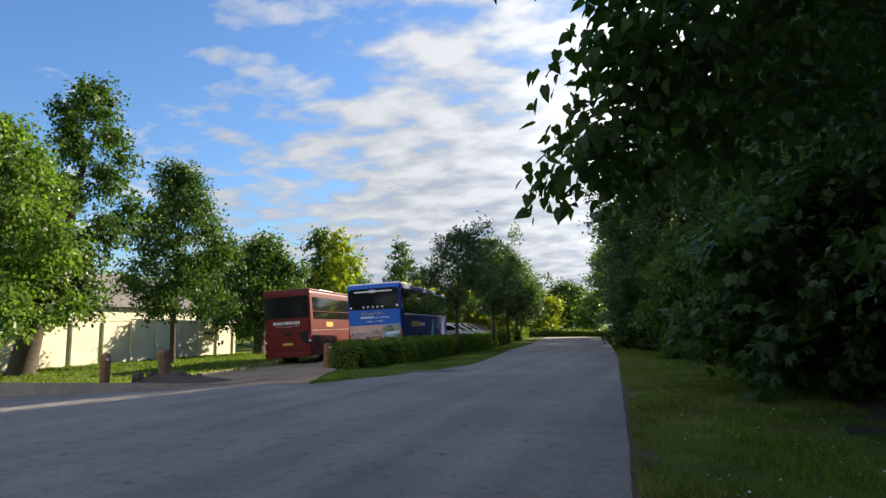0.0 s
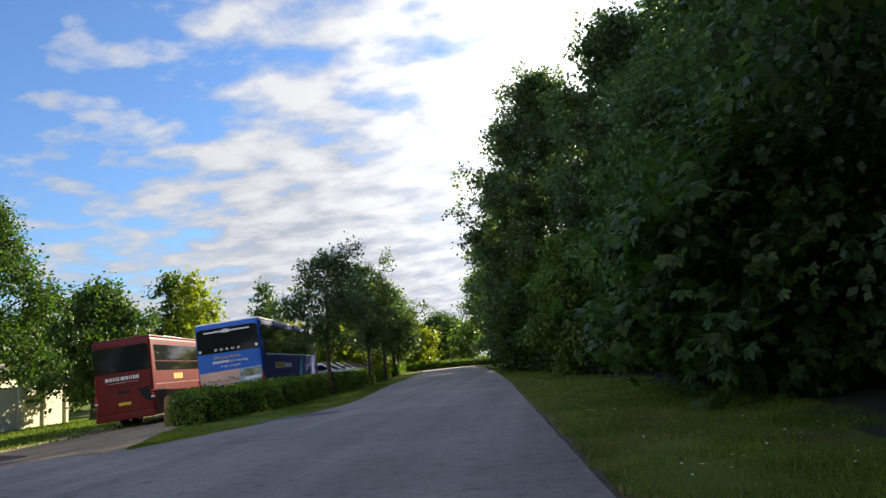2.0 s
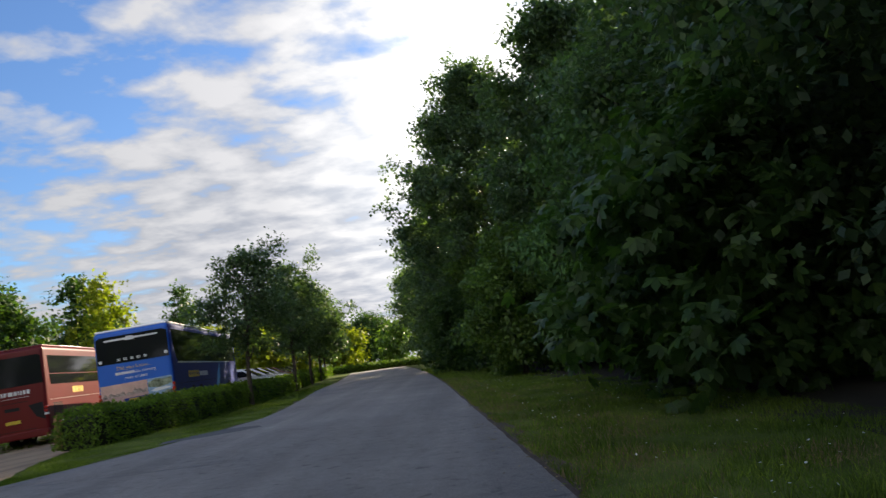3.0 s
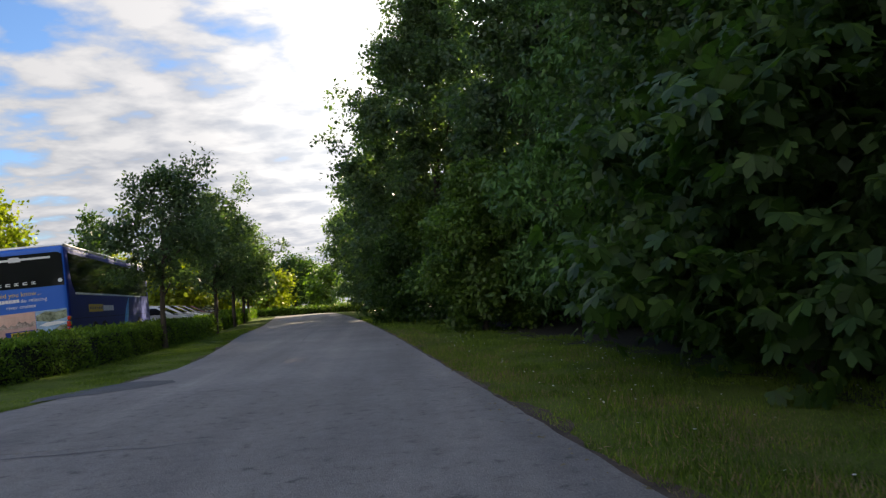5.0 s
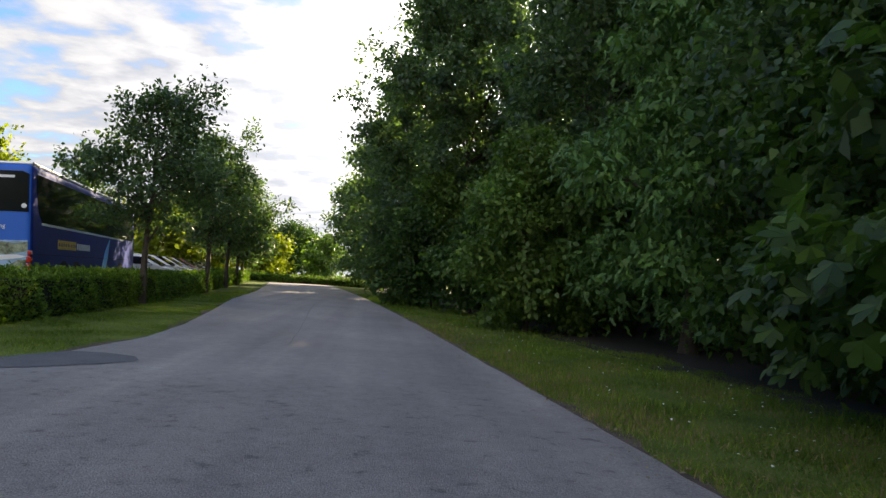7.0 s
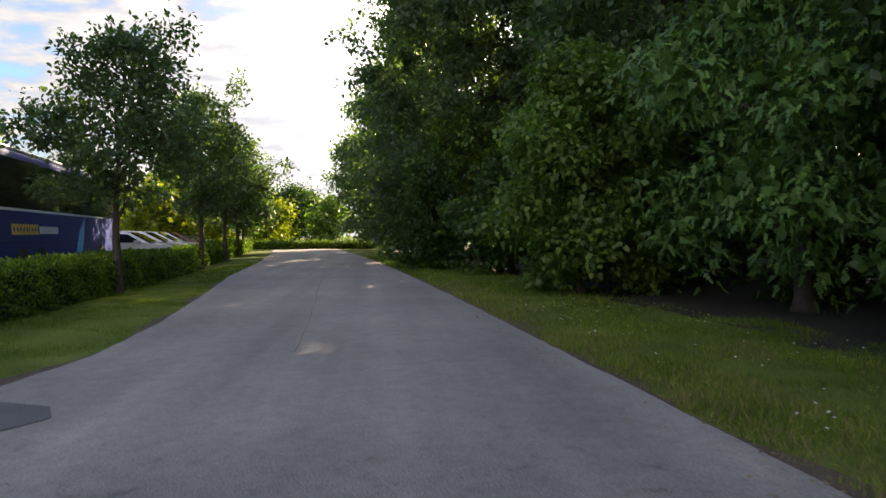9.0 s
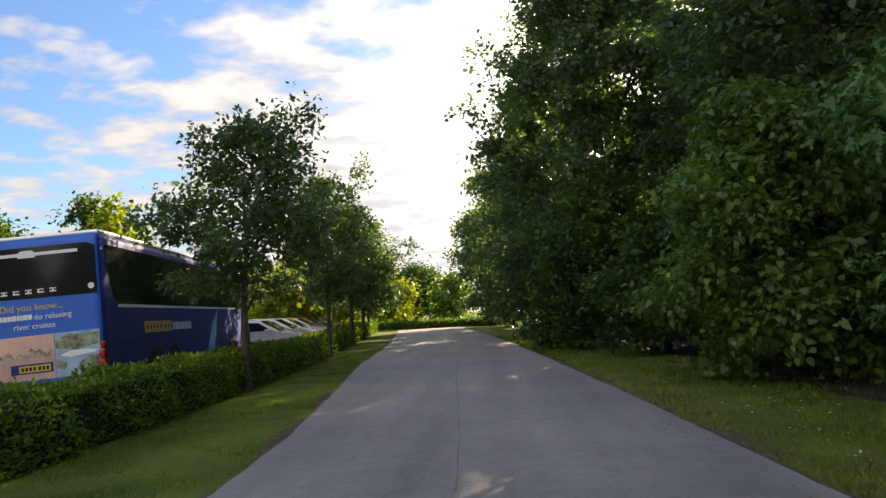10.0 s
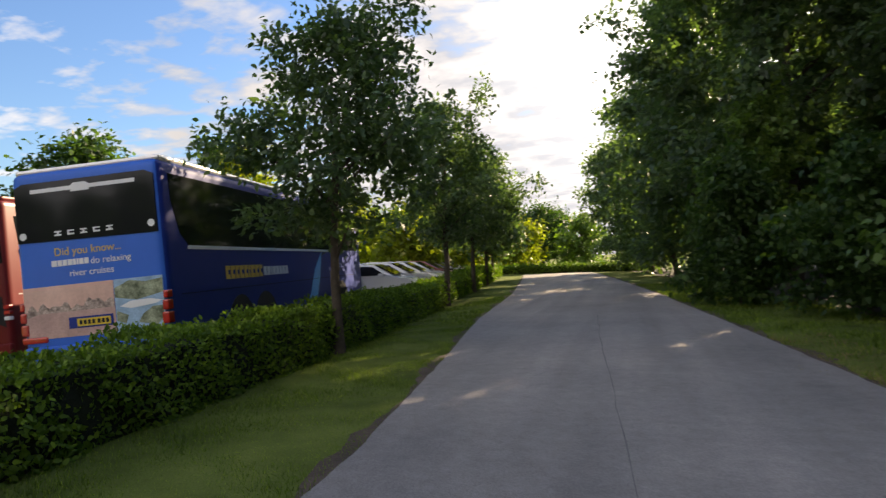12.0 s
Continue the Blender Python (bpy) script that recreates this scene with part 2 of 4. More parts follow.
M_POSTER_RIVER = material("poster_blue_river", (0.30, 0.45, 0.62), 0.45, 0.25, 4, 40, 0, spec=0.08)


# ---- the lie of the land ----
def bend(table):
    ys = np.array([p[0] for p in table], float)
    xs = np.array([p[1] for p in table], float)
    return lambda y: float(np.interp(y, ys, xs))


road_right = bend([(-60, 11.6), (-25, 9.3), (-18, 8.85), (-10, 8.35), (-3, 7.85), (3, 7.42), (8, 7.06), (15, 6.45), (24, 5.6), (36, 4.2), (48, 2.6), (60, 0.5)])
road_left = bend([(-5.2, 1.25), (-2.6, 2.0), (0, 2.5), (2, 2.75), (4.5, 2.6), (8.5, 2.12), (15, 1.25), (24, 0.5), (36, -1.0), (48, -2.6), (60, -5)])
hedge_front = bend([(0, 0.0), (3.5, 0.42), (7, 0.25), (11, -0.02), (15, -0.4), (24, -1.4), (36, -2.9), (50, -4.6)])


def lie(x, y=0.0):
    """The ground's height: level under the road, falling towards the coach park, nearly level again under the cars."""
    s = max(0.0, 0.3 - x)
    rise = 0.056 * min(s, 8.5) * min(max((y - 19.0) / 4.0, 0.0), 1.0) * min(max(1 - (s - 8.5) / 7.8, 0.0), 1.0)
    return rise - 0.075 * min(s, 8.5) - 0.03 * min(max(0.0, s - 8.5), 30.0)


def mesh_object(name, verts, faces, mat, parent=None, smooth=False):
    me = bpy.data.meshes.new(name)
    me.from_pydata([tuple(v) for v in verts], [], faces)
    for m in (mat if isinstance(mat, (list, tuple)) else [mat]):
        me.materials.append(m)
    if smooth:
        me.shade_smooth()
    me.update()
    ob = new(name, me)
    if parent:
        ob.parent = parent
    return ob


def part(name, bm, mat, parent=None, label="", smooth=False):
    me = bpy.data.meshes.new(name)
    bmesh.ops.recalc_face_normals(bm, faces=bm.faces)
    bm.to_mesh(me)
    bm.free()
    for m in (mat if isinstance(mat, (list, tuple)) else [mat]):
        me.materials.append(m)
    if smooth:
        me.shade_smooth()
    ob = new(name, me)
    if parent:
        ob.parent = parent
    if label:
        tagged(ob, label)
    return ob


def thing(name, m, label, category, group="", kind=""):
    ob = new(name)
    ob.empty_display_size = 0.2
    ob.matrix_world = m
    return tagged(ob, label, category, group, kind)


def ground_sheet():
    xs = [-600, -300, -150, -80, -50, -40, -34, -28, -22, -16, -12, -8.2, -5, -2, 0.3, 2, 4, 6, 8, 10, 13, 17, 22, 30, 45, 80, 150, 300, 600]
    ys = [-600, -300, -150, -80, -50, -30, -20, -10, 0, 10, 19, 20, 21, 22, 23, 30, 40, 50, 65, 90, 150, 300, 600]
    verts = [(x, y, lie(x, y)) for y in ys for x in xs]
    n = len(xs)
    faces = [(j * n + i, j * n + i + 1, (j + 1) * n + i + 1, (j + 1) * n + i) for j in range(len(ys) - 1) for i in range(n - 1)]
    return tagged(mesh_object("ground", verts, faces, M_GROUND), "rough green turf on nearly level ground", "ground", kind="structure")


def strip(name, ys, left, right, lift, mat, label, ragged=0.0, seed=1):
    """A sheet laid on the ground between two edges."""
    rng = random.Random(seed)
    verts, faces, stops = [], [], [0.0, 0.02, 0.1, 0.25, 0.5, 0.75, 0.9, 0.98, 1.0]
    for y in ys:
        a, b = left(y) + rng.uniform(-ragged, ragged), right(y) + rng.uniform(-ragged, ragged)
        cuts = [a + (b - a) * s for s in stops]
        if a < 0.3 < b:
            k = min(range(1, 8), key=lambda i: abs(cuts[i] - 0.3))
            cuts[k] = 0.3
        if a < -8.2 < b:
            k = min(range(1, 8), key=lambda i: abs(cuts[i] + 8.2))
            cuts[k] = -8.2
        cuts.sort()
        for x in cuts:
            verts.append((x, y, lie(x, y) + lift))
    n = len(stops)
    for j in range(len(ys) - 1):
        for i in range(n - 1):
            faces.append((j * n + i, j * n + i + 1, (j + 1) * n + i + 1, (j + 1) * n + i))
    return tagged(mesh_object(name, verts, faces, mat), label, name.split("_")[0], kind="structure")


ground_sheet()
fine = list(np.arange(-5.15, 51.5, 0.3))
strip("road", [-60, -40, -25] + list(np.arange(-20, -5.3, 0.4)) + [-5.2] + fine,
      lambda y: -60 if y < -5.17 else road_left(y), road_right, 0.02, M_ROAD, "worn grey asphalt road with soft ragged edges", 0.015)
strip("coach_park", [-5.15 + 0.4 * k for k in range(125)],
      lambda y: -7.0 - (y + 3.9) * 0.30,
      lambda y: min(1.2 - (y + 5.1) * 0.40, -0.9) if y > 0.2 else 1.2 - (y + 5.15) * 0.40,
      0.012, M_PARK, "dusty worn tarmac of the coach park", 0.05)
strip("dirt_edge", list(np.arange(-20, 50, 0.25)), lambda y: road_right(y) - 0.05, lambda y: road_right(y) + 0.16 + 0.12 * math.sin(y * 2.1), 0.012, M_DIRT,
      "bare brown earth along the road's edge", 0.07, 3)
strip("dirt_edge", list(np.arange(-5, 50, 0.25)), lambda y: road_left(y) - 0.1 - 0.08 * math.sin(y * 1.7), lambda y: road_left(y) + 0.05, 0.012, M_DIRT, "bare earth along the mown verge", 0.04, 4)
strip("dirt_edge", [-5.6 + 0.2 * k for k in range(12)], lambda y: -45, lambda y: 1.2 - (y + 5.6) * 1.1, 0.026, M_PARK, "sandy worn ground across the mouth of the coach park", 0.12, 6)
strip("woodland_floor", list(np.arange(-40, 60, 1.0)), lambda y: road_right(y) + 2.9, lambda y: 60, 0.01, M_SOIL_SHADED,
      "bare soil under the trees, darkened for their shade", 0.25, 5)


# ---- leaves ----
def unit(v):
    return v / np.maximum(np.linalg.norm(v, axis=1, keepdims=True), 1e-6)


OVATE = np.array([(0, 0, 0), (-0.27, 0.28, 0.06), (-0.23, 0.62, 0.04), (0, 1.0, -0.1), (0.23, 0.62, 0.04), (0.27, 0.28, 0.06)])
HEART = np.array([(0, 0.05, 0), (-0.22, -0.02, 0.03), (-0.38, 0.25, 0.08), (-0.24, 0.62, 0.05), (0, 1.0, -0.12), (0.24, 0.62, 0.05), (0.38, 0.25, 0.08), (0.22, -0.02, 0.03)])
PALM = "fingered"
SPRAY = np.array([(0, 0, 0), (-0.05, 0.2, 0.02), (-0.26, 0.34, -0.03), (-0.05, 0.4, 0.02), (-0.2, 0.58, -0.04), (-0.03, 0.62, 0), (-0.12, 0.8, -0.06), (0, 1.0, -0.12),
                  (0.12, 0.8, -0.06), (0.03, 0.62, 0), (0.2, 0.58, -0.04), (0.05, 0.4, 0.02), (0.26, 0.34, -0.03), (0.05, 0.2, 0.02)])
LEAFLET = np.array([(0, 0, 0), (-0.11, 0.3, 0.03), (-0.23, 0.66, 0.05), (-0.1, 0.92, 0), (0, 1.0, -0.08), (0.1, 0.92, 0), (0.23, 0.66, 0.05), (0.11, 0.3, 0.03)])
DIAMOND = np.array([(0, 0, 0), (-0.33, 0.5, 0.08), (0, 1.0, -0.05), (0.33, 0.5, 0.08)])
BLADE = np.array([(-0.06, 0, 0), (0.06, 0, 0), (0.0, 1.0, 0.18)])


def foliage(name, shape, pos, along, up, size, mat, parent=None):
    """One mesh of many separate leaves: pos, the way each points, its upper side, its length."""
    along = unit(along)
    side = unit(np.cross(along, up))
    top = np.cross(side, along)
    k = len(shape)
    v = pos[:, None, :] + size[:, None, None] * (shape[None, :, 0, None] * side[:, None, :] + shape[None, :, 1, None] * along[:, None, :] + shape[None, :, 2, None] * top[:, None, :])
    n = len(pos)
    me = bpy.data.meshes.new(name)
    me.vertices.add(n * k)
    me.loops.add(n * k)
    me.polygons.add(n)
    me.vertices.foreach_set("co", v.astype(np.float32).ravel())
    me.loops.foreach_set("vertex_index", np.arange(n * k, dtype=np.int32))
    me.polygons.foreach_set("loop_start", np.arange(0, n * k, k, dtype=np.int32))
    me.materials.append(mat)
    me.update(calc_edges=True)
    ob = new(name, me)
    if parent:
        ob.parent = parent
    return ob


def clump_leaves(rng, clumps, density, size, droop=0.3, inner=0.45):
    """Leaves gathered on twigs inside ellipsoid clumps (centre, radius across, radius up)."""
    P, A, U = [], [], []
    for c, r, h in clumps:
        n = max(6, int(density * 12.6 * (r * r + 2 * r * h) / 3 / (0.4 * size * size)))
        twigs = max(2, n // 7)
        d = unit(rng.normal(size=(twigs, 3)))
        rr = inner + (1 - inner) * rng.random((twigs, 1)) ** 0.6
        rr *= 1 + 0.13 * rng.normal(size=(twigs, 1))
        t = np.array(c) + d * rr * np.array((r, r, h))
        out = unit(d * np.array((1, 1, 0.6)) + rng.normal(size=(twigs, 3)) * 0.45 + np.array((0, 0, 0.1)))
        k = rng.integers(0, twigs, n)
        s = rng.random((n, 1))
        P.append(t[k] + out[k] * (s - 0.3) * size * 2.6 + rng.normal(size=(n, 3)) * size * 0.55)
        A.append(out[k] * 0.7 + rng.normal(size=(n, 3)) * 0.6 + np.array((0, 0, -droop)))
        U.append(d[k] * 0.5 + rng.normal(size=(n, 3)) * 0.45 + np.array((0, 0, 0.8)))
    return np.concatenate(P), np.concatenate(A), np.concatenate(U)


def fingers(P, A, U, S):
    """Each leaf split into five leaflets that spread from its stalk."""
    A = unit(A)
    side = unit(np.cross(A, U))
    top = np.cross(side, A)
    out = [[], [], [], []]
    for deg, k in ((-82, 0.62), (-42, 0.88), (0, 1.0), (42, 0.88), (82, 0.62)):
        c, q = math.cos(radians(deg)), math.sin(radians(deg))
        for store, v in zip(out, (P, A * c + side * q - top * 0.18, top, S * k)):
            store.append(v)
    return [np.concatenate(v) for v in out]


def tube(bm, pts, radii, sides=7):
    rings = []
    for i, (p, r) in enumerate(zip(pts, radii)):
        d = (Vector(pts[min(i + 1, len(pts) - 1)]) - Vector(pts[max(i - 1, 0)])).normalized()
        a = d.orthogonal().normalized()
        b = d.cross(a)
        rings.append([bm.verts.new(Vector(p) + (a * math.cos(6.2832 * k / sides) + b * math.sin(6.2832 * k / sides)) * r) for k in range(sides)])
    for r0, r1 in zip(rings, rings[1:]):
        for k in range(sides):
            try:
                bm.faces.new((r0[k], r0[(k + 1) % sides], r1[(k + 1) % sides], r1[k]))
            except ValueError:
                pass


def tree(name, x, y, height, radius, label, leaf=0.14, density=60, mat=None, shape=OVATE, clear=0.25, clumps=26, lump=0.42, seed=1, trunk=0.16,
         squash=1.0, taper=0.35, droop=0.3, category="tree", group="", lean=(0, 0), bottom_in=0.75, extra=(), inner=0.45, core=1.0, limb_count=9, flat=1.0):
    """A tapered trunk, limbs that reach into the crown, and a crown of separate leaves in uneven clumps."""
    rng = np.random.default_rng(seed)
    rnd = random.Random(seed)
    z0 = lie(x, y)
    th = thing(name, pose(x, y, z0), label, category, group)
    clumps, lump = int(clumps * 1.9), lump * 0.72
    lo, hi = height * clear, height
    mid, half = (lo + hi) / 2, (hi - lo) / 2
    cl = []
    for i in range(clumps):
        f = (i + 0.5) / clumps
        zz = 1 - 2 * f
        ang = i * 2.39996 + rnd.uniform(-0.5, 0.5)
        ring = math.sqrt(max(0.0, 1 - zz * zz))
        if zz > 0:
            ring *= 1 - taper * zz
        else:
            ring = ring * (1 - bottom_in) + bottom_in * min(1.0, ring * 1.6 + 0.25)
        k = rnd.uniform(0.62, 0.98) if i % 3 else rnd.uniform(0.1, 0.6)
        r = radius * lump * rnd.uniform(0.65, 1.2) * (0.75 + 0.25 * ring)
        cx = ring * math.cos(ang) * (radius - r * 0.6) * k + lean[0] * (zz + 1) / 2
        cy = ring * math.sin(ang) * (radius - r * 0.6) * k * squash + lean[1] * (zz + 1) / 2
        cl.append(((cx, cy, max(mid + zz * (half - r * 0.45), r * 0.55)), r, r * rnd.uniform(0.5, 0.85) * flat))
    cl += list(extra)
    bm = bmesh.new()
    wob = [(rnd.uniform(-0.06, 0.06) * height * 0.12 + lean[0] * k / 5, rnd.uniform(-0.06, 0.06) * height * 0.12 + lean[1] * k / 5) for k in range(6)]
    tp = [(0, 0, -0.1), (0.01, 0, 0.25)] + [(wob[k][0], wob[k][1], 0.25 + (height * 0.82 - 0.25) * k / 5) for k in range(1, 6)]
    tube(bm, tp, [trunk * 1.5, trunk * 1.05, trunk * 0.9, trunk * 0.72, trunk * 0.5, trunk * 0.3, trunk * 0.1], 9)
    part("trunk", bm, M_BARK, th, smooth=True)
    for c, r, h in sorted(cl, key=lambda q: -q[1])[:limb_count]:
        bm = bmesh.new()
        zb = max(0.3 + clear * height * 0.5, min(c[2] * 0.72, height * 0.7))
        f = min(1.0, zb / (height * 0.82))
        base = Vector((wob[min(5, int(f * 5))][0] * f, wob[min(5, int(f * 5))][1] * f, zb))
        end = Vector(c)
        m1 = base.lerp(end, 0.5) + Vector((rnd.uniform(-0.1, 0.1), rnd.uniform(-0.1, 0.1), 0.12 * radius * 0.3))
        tube(bm, [base, m1, end], [trunk * 0.38, trunk * 0.25, trunk * 0.06], 5)
        part("limb", bm, M_BARK, th, smooth=True)
    # larger inner leaves close the crown
    IP, IS = [], []
    for c, r, h in cl[:clumps]:
        s0 = min(0.5 * r, 0.04 + 1.25 * leaf)
        n = int(min(27 * (0.6 * r / s0) ** 2, 260) * core)
        d = unit(rng.normal(size=(n, 3))) * (rng.random((n, 1)) ** 0.5) * 0.58
        IP.append(np.array(c) + d * np.array((r, r, h)))
        IS.append(np.full(n, s0) * (0.6 + 0.5 * rng.random(n)))
    IP, IS = np.concatenate(IP), np.concatenate(IS)
    ok = IP[:, 2] > 0.1
    IP, IS = IP[ok], np.minimum(IS[ok], IP[ok][:, 2] * 1.5 + 0.1)
    if core > 0:
        tagged(foliage("inner_foliage", DIAMOND, IP, rng.normal(size=IP.shape), rng.normal(size=IP.shape), IS, mat or M_LEAF, th), kind="stuff")
    P, A, U = clump_leaves(rng, cl, density, leaf, droop, inner)
    keep = P[:, 2] > 0.04
    P, A, U = P[keep], A[keep], U[keep]
    S = leaf * (0.65 + 0.6 * rng.random(len(P)))
    if shape is PALM:
        P, A, U, S = fingers(P, A, U, S)
        shape = LEAFLET
    tagged(foliage("crown", shape, P, A, U, S, mat or M_LEAF, th), kind="stuff")
    return th


# ---- hedges ----
def hedge(y0, y1, height, label, seed, leaf=0.055, density=900, front=hedge_front, width=1.0):
    rng = np.random.default_rng(seed)
    xm, ym = front((y0 + y1) / 2) - width / 2, (y0 + y1) / 2
    th = thing("hedge", pose(xm, ym, lie(xm, ym)), label, "hedge", "clipped hedges along the road")
    ys = np.linspace(y0, y1, max(3, int((y1 - y0) / 0.5)))
    prof = [(-0.06, 0.0), (-0.05, 0.5), (-0.07, height * 0.93), (-0.2, height - 0.06), (-width + 0.2, height - 0.06), (-width + 0.06, height * 0.9), (-width + 0.05, 0.0)]
    verts, faces = [], []
    for i, y in enumerate(ys):
        inset = 0.08 if i in (0, len(ys) - 1) else 0.0
        for px, pz in prof:
            cxp = px - inset if px > -width / 2 else px + inset
            verts.append((front(y) + cxp - xm + 0.03 * noise.noise((y * 1.3, px * 3, pz * 2)), y - ym, pz - (inset if pz > 0.3 else 0) + 0.03 * noise.noise((y * 0.9, px, pz))))
    n = len(prof)
    for j in range(len(ys) - 1):
        for i in range(n - 1):
            faces.append((j * n + i, j * n + i + 1, (j + 1) * n + i + 1, (j + 1) * n + i))
    faces.append(tuple(range(n)))
    faces.append(tuple(reversed(range((len(ys) - 1) * n, len(ys) * n))))
    # solid core in the shade colour, behind the leaf cover
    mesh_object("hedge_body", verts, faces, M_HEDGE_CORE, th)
    length = y1 - y0
    per = height * 2 + width
    N = int(density * (length * per + 2 * width * height))
    side = rng.random(N) * (length * per + 2 * width * height)
    y = y0 + length * rng.random(N)
    u = rng.random(N) * per
    x = np.where(u < height, 0.0, np.where(u < height + width, -(u - height), -width))
    z = np.where(u < height, u, np.where(u < height + width, height, per - u))
    nx = np.where(u < height, 1.0, np.where(u < height + width, 0.0, -1.0))
    nz = np.where((u >= height) & (u < height + width), 1.0, 0.0)
    ny = np.zeros(N)
    end = side > length * per
    q = int(end.sum())
    x[end], z[end], nx[end], nz[end] = -rng.random(q) * width, rng.random(q) * height, 0, 0
    first = rng.random(q) < 0.5
    y[end] = np.where(first, y0, y1)
    ny[end] = np.where(first, -1, 1)
    rough = 0.05 * np.sin(y * 2.3 + seed) + 0.045 * np.sin(y * 5.1 + z * 6) + 0.035 * rng.normal(size=N)
    fx = np.array([front(v) for v in y])
    round_in = 0.09 * (np.clip(z / height, 0, 1) ** 6) * np.abs(nx)
    pos = np.stack([fx + x - xm + nx * (rough - round_in), y - ym + ny * rough, np.maximum(z + nz * rough, 0.03)], 1)
    nrm = np.stack([nx, ny, nz], 1)
    along = nrm * 0.45 + rng.normal(size=(N, 3)) * 0.55 + np.array((0, 0, 0.25))
    up = nrm + rng.normal(size=(N, 3)) * 0.45 + np.array((0, 0, 0.4))
    foliage("leaf_cover", OVATE if leaf < 0.1 else DIAMOND, pos, along, up, leaf * (0.7 + 0.6 * rng.random(N)), M_HEDGE, th)
    return th


hedge(0.0, 9.2, 0.75, "neatly clipped dark green hedge beside the coach park", 1, 0.06, 1100)
hedge(9.35, 14.6, 0.78, "clipped green hedge behind a young tree", 2, 0.065, 800)
hedge(14.7, 18.9, 0.72, "clipped green hedge beside the car park", 3, 0.075, 520)
hedge(19.05, 27.0, 0.70, "clipped green hedge beside the car park", 4, 0.09, 330)
hedge(27.2, 37.0, 0.80, "clipped green hedge beside the car park", 5, 0.13, 150)
hedge(37.2, 48.0, 0.80, "clipped green hedge beside the car park", 6, 0.16, 90)


def far_hedge():
    rng = np.random.default_rng(9)
    th = thing("hedge", pose(-2, 52.5, 0), "low sunlit hedge across the end of the road", "hedge")
    bm = bmesh.new()
    bmesh.ops.create_cube(bm, size=1, matrix=Matrix.Translation((0, 0, 0.27)) @ Matrix.Diagonal((17.6, 1.0, 0.54, 1)))
    bmesh.ops.bevel(bm, geom=bm.edges[:], offset=0.15, segments=2, affect="EDGES")
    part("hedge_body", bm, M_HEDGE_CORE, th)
    n = 7000
    P = np.stack([(rng.random(n) - 0.5) * 18, (rng.random(n) - 0.5) * 1.3, 0.05 + rng.random(n) * 0.55], 1)
    top = rng.random(n) < 0.4
    P[top, 2] = 0.57 + 0.08 * rng.normal(size=int(top.sum()))
    P[~top, 1] = -0.55 + 0.1 * rng.normal(size=int((~top).sum()))
    foliage("leaf_cover", DIAMOND, P, rng.normal(size=(n, 3)) + np.array((0, -0.5, 0.3)), rng.normal(size=(n, 3)) * 0.5 + np.array((0, -0.5, 1)), 0.17 * (0.7 + 0.6 * rng.random(n)), M_HEDGE, th)


far_hedge()


# ---- woods beside the road ----
W = "trees and shrubs of the roadside wood"


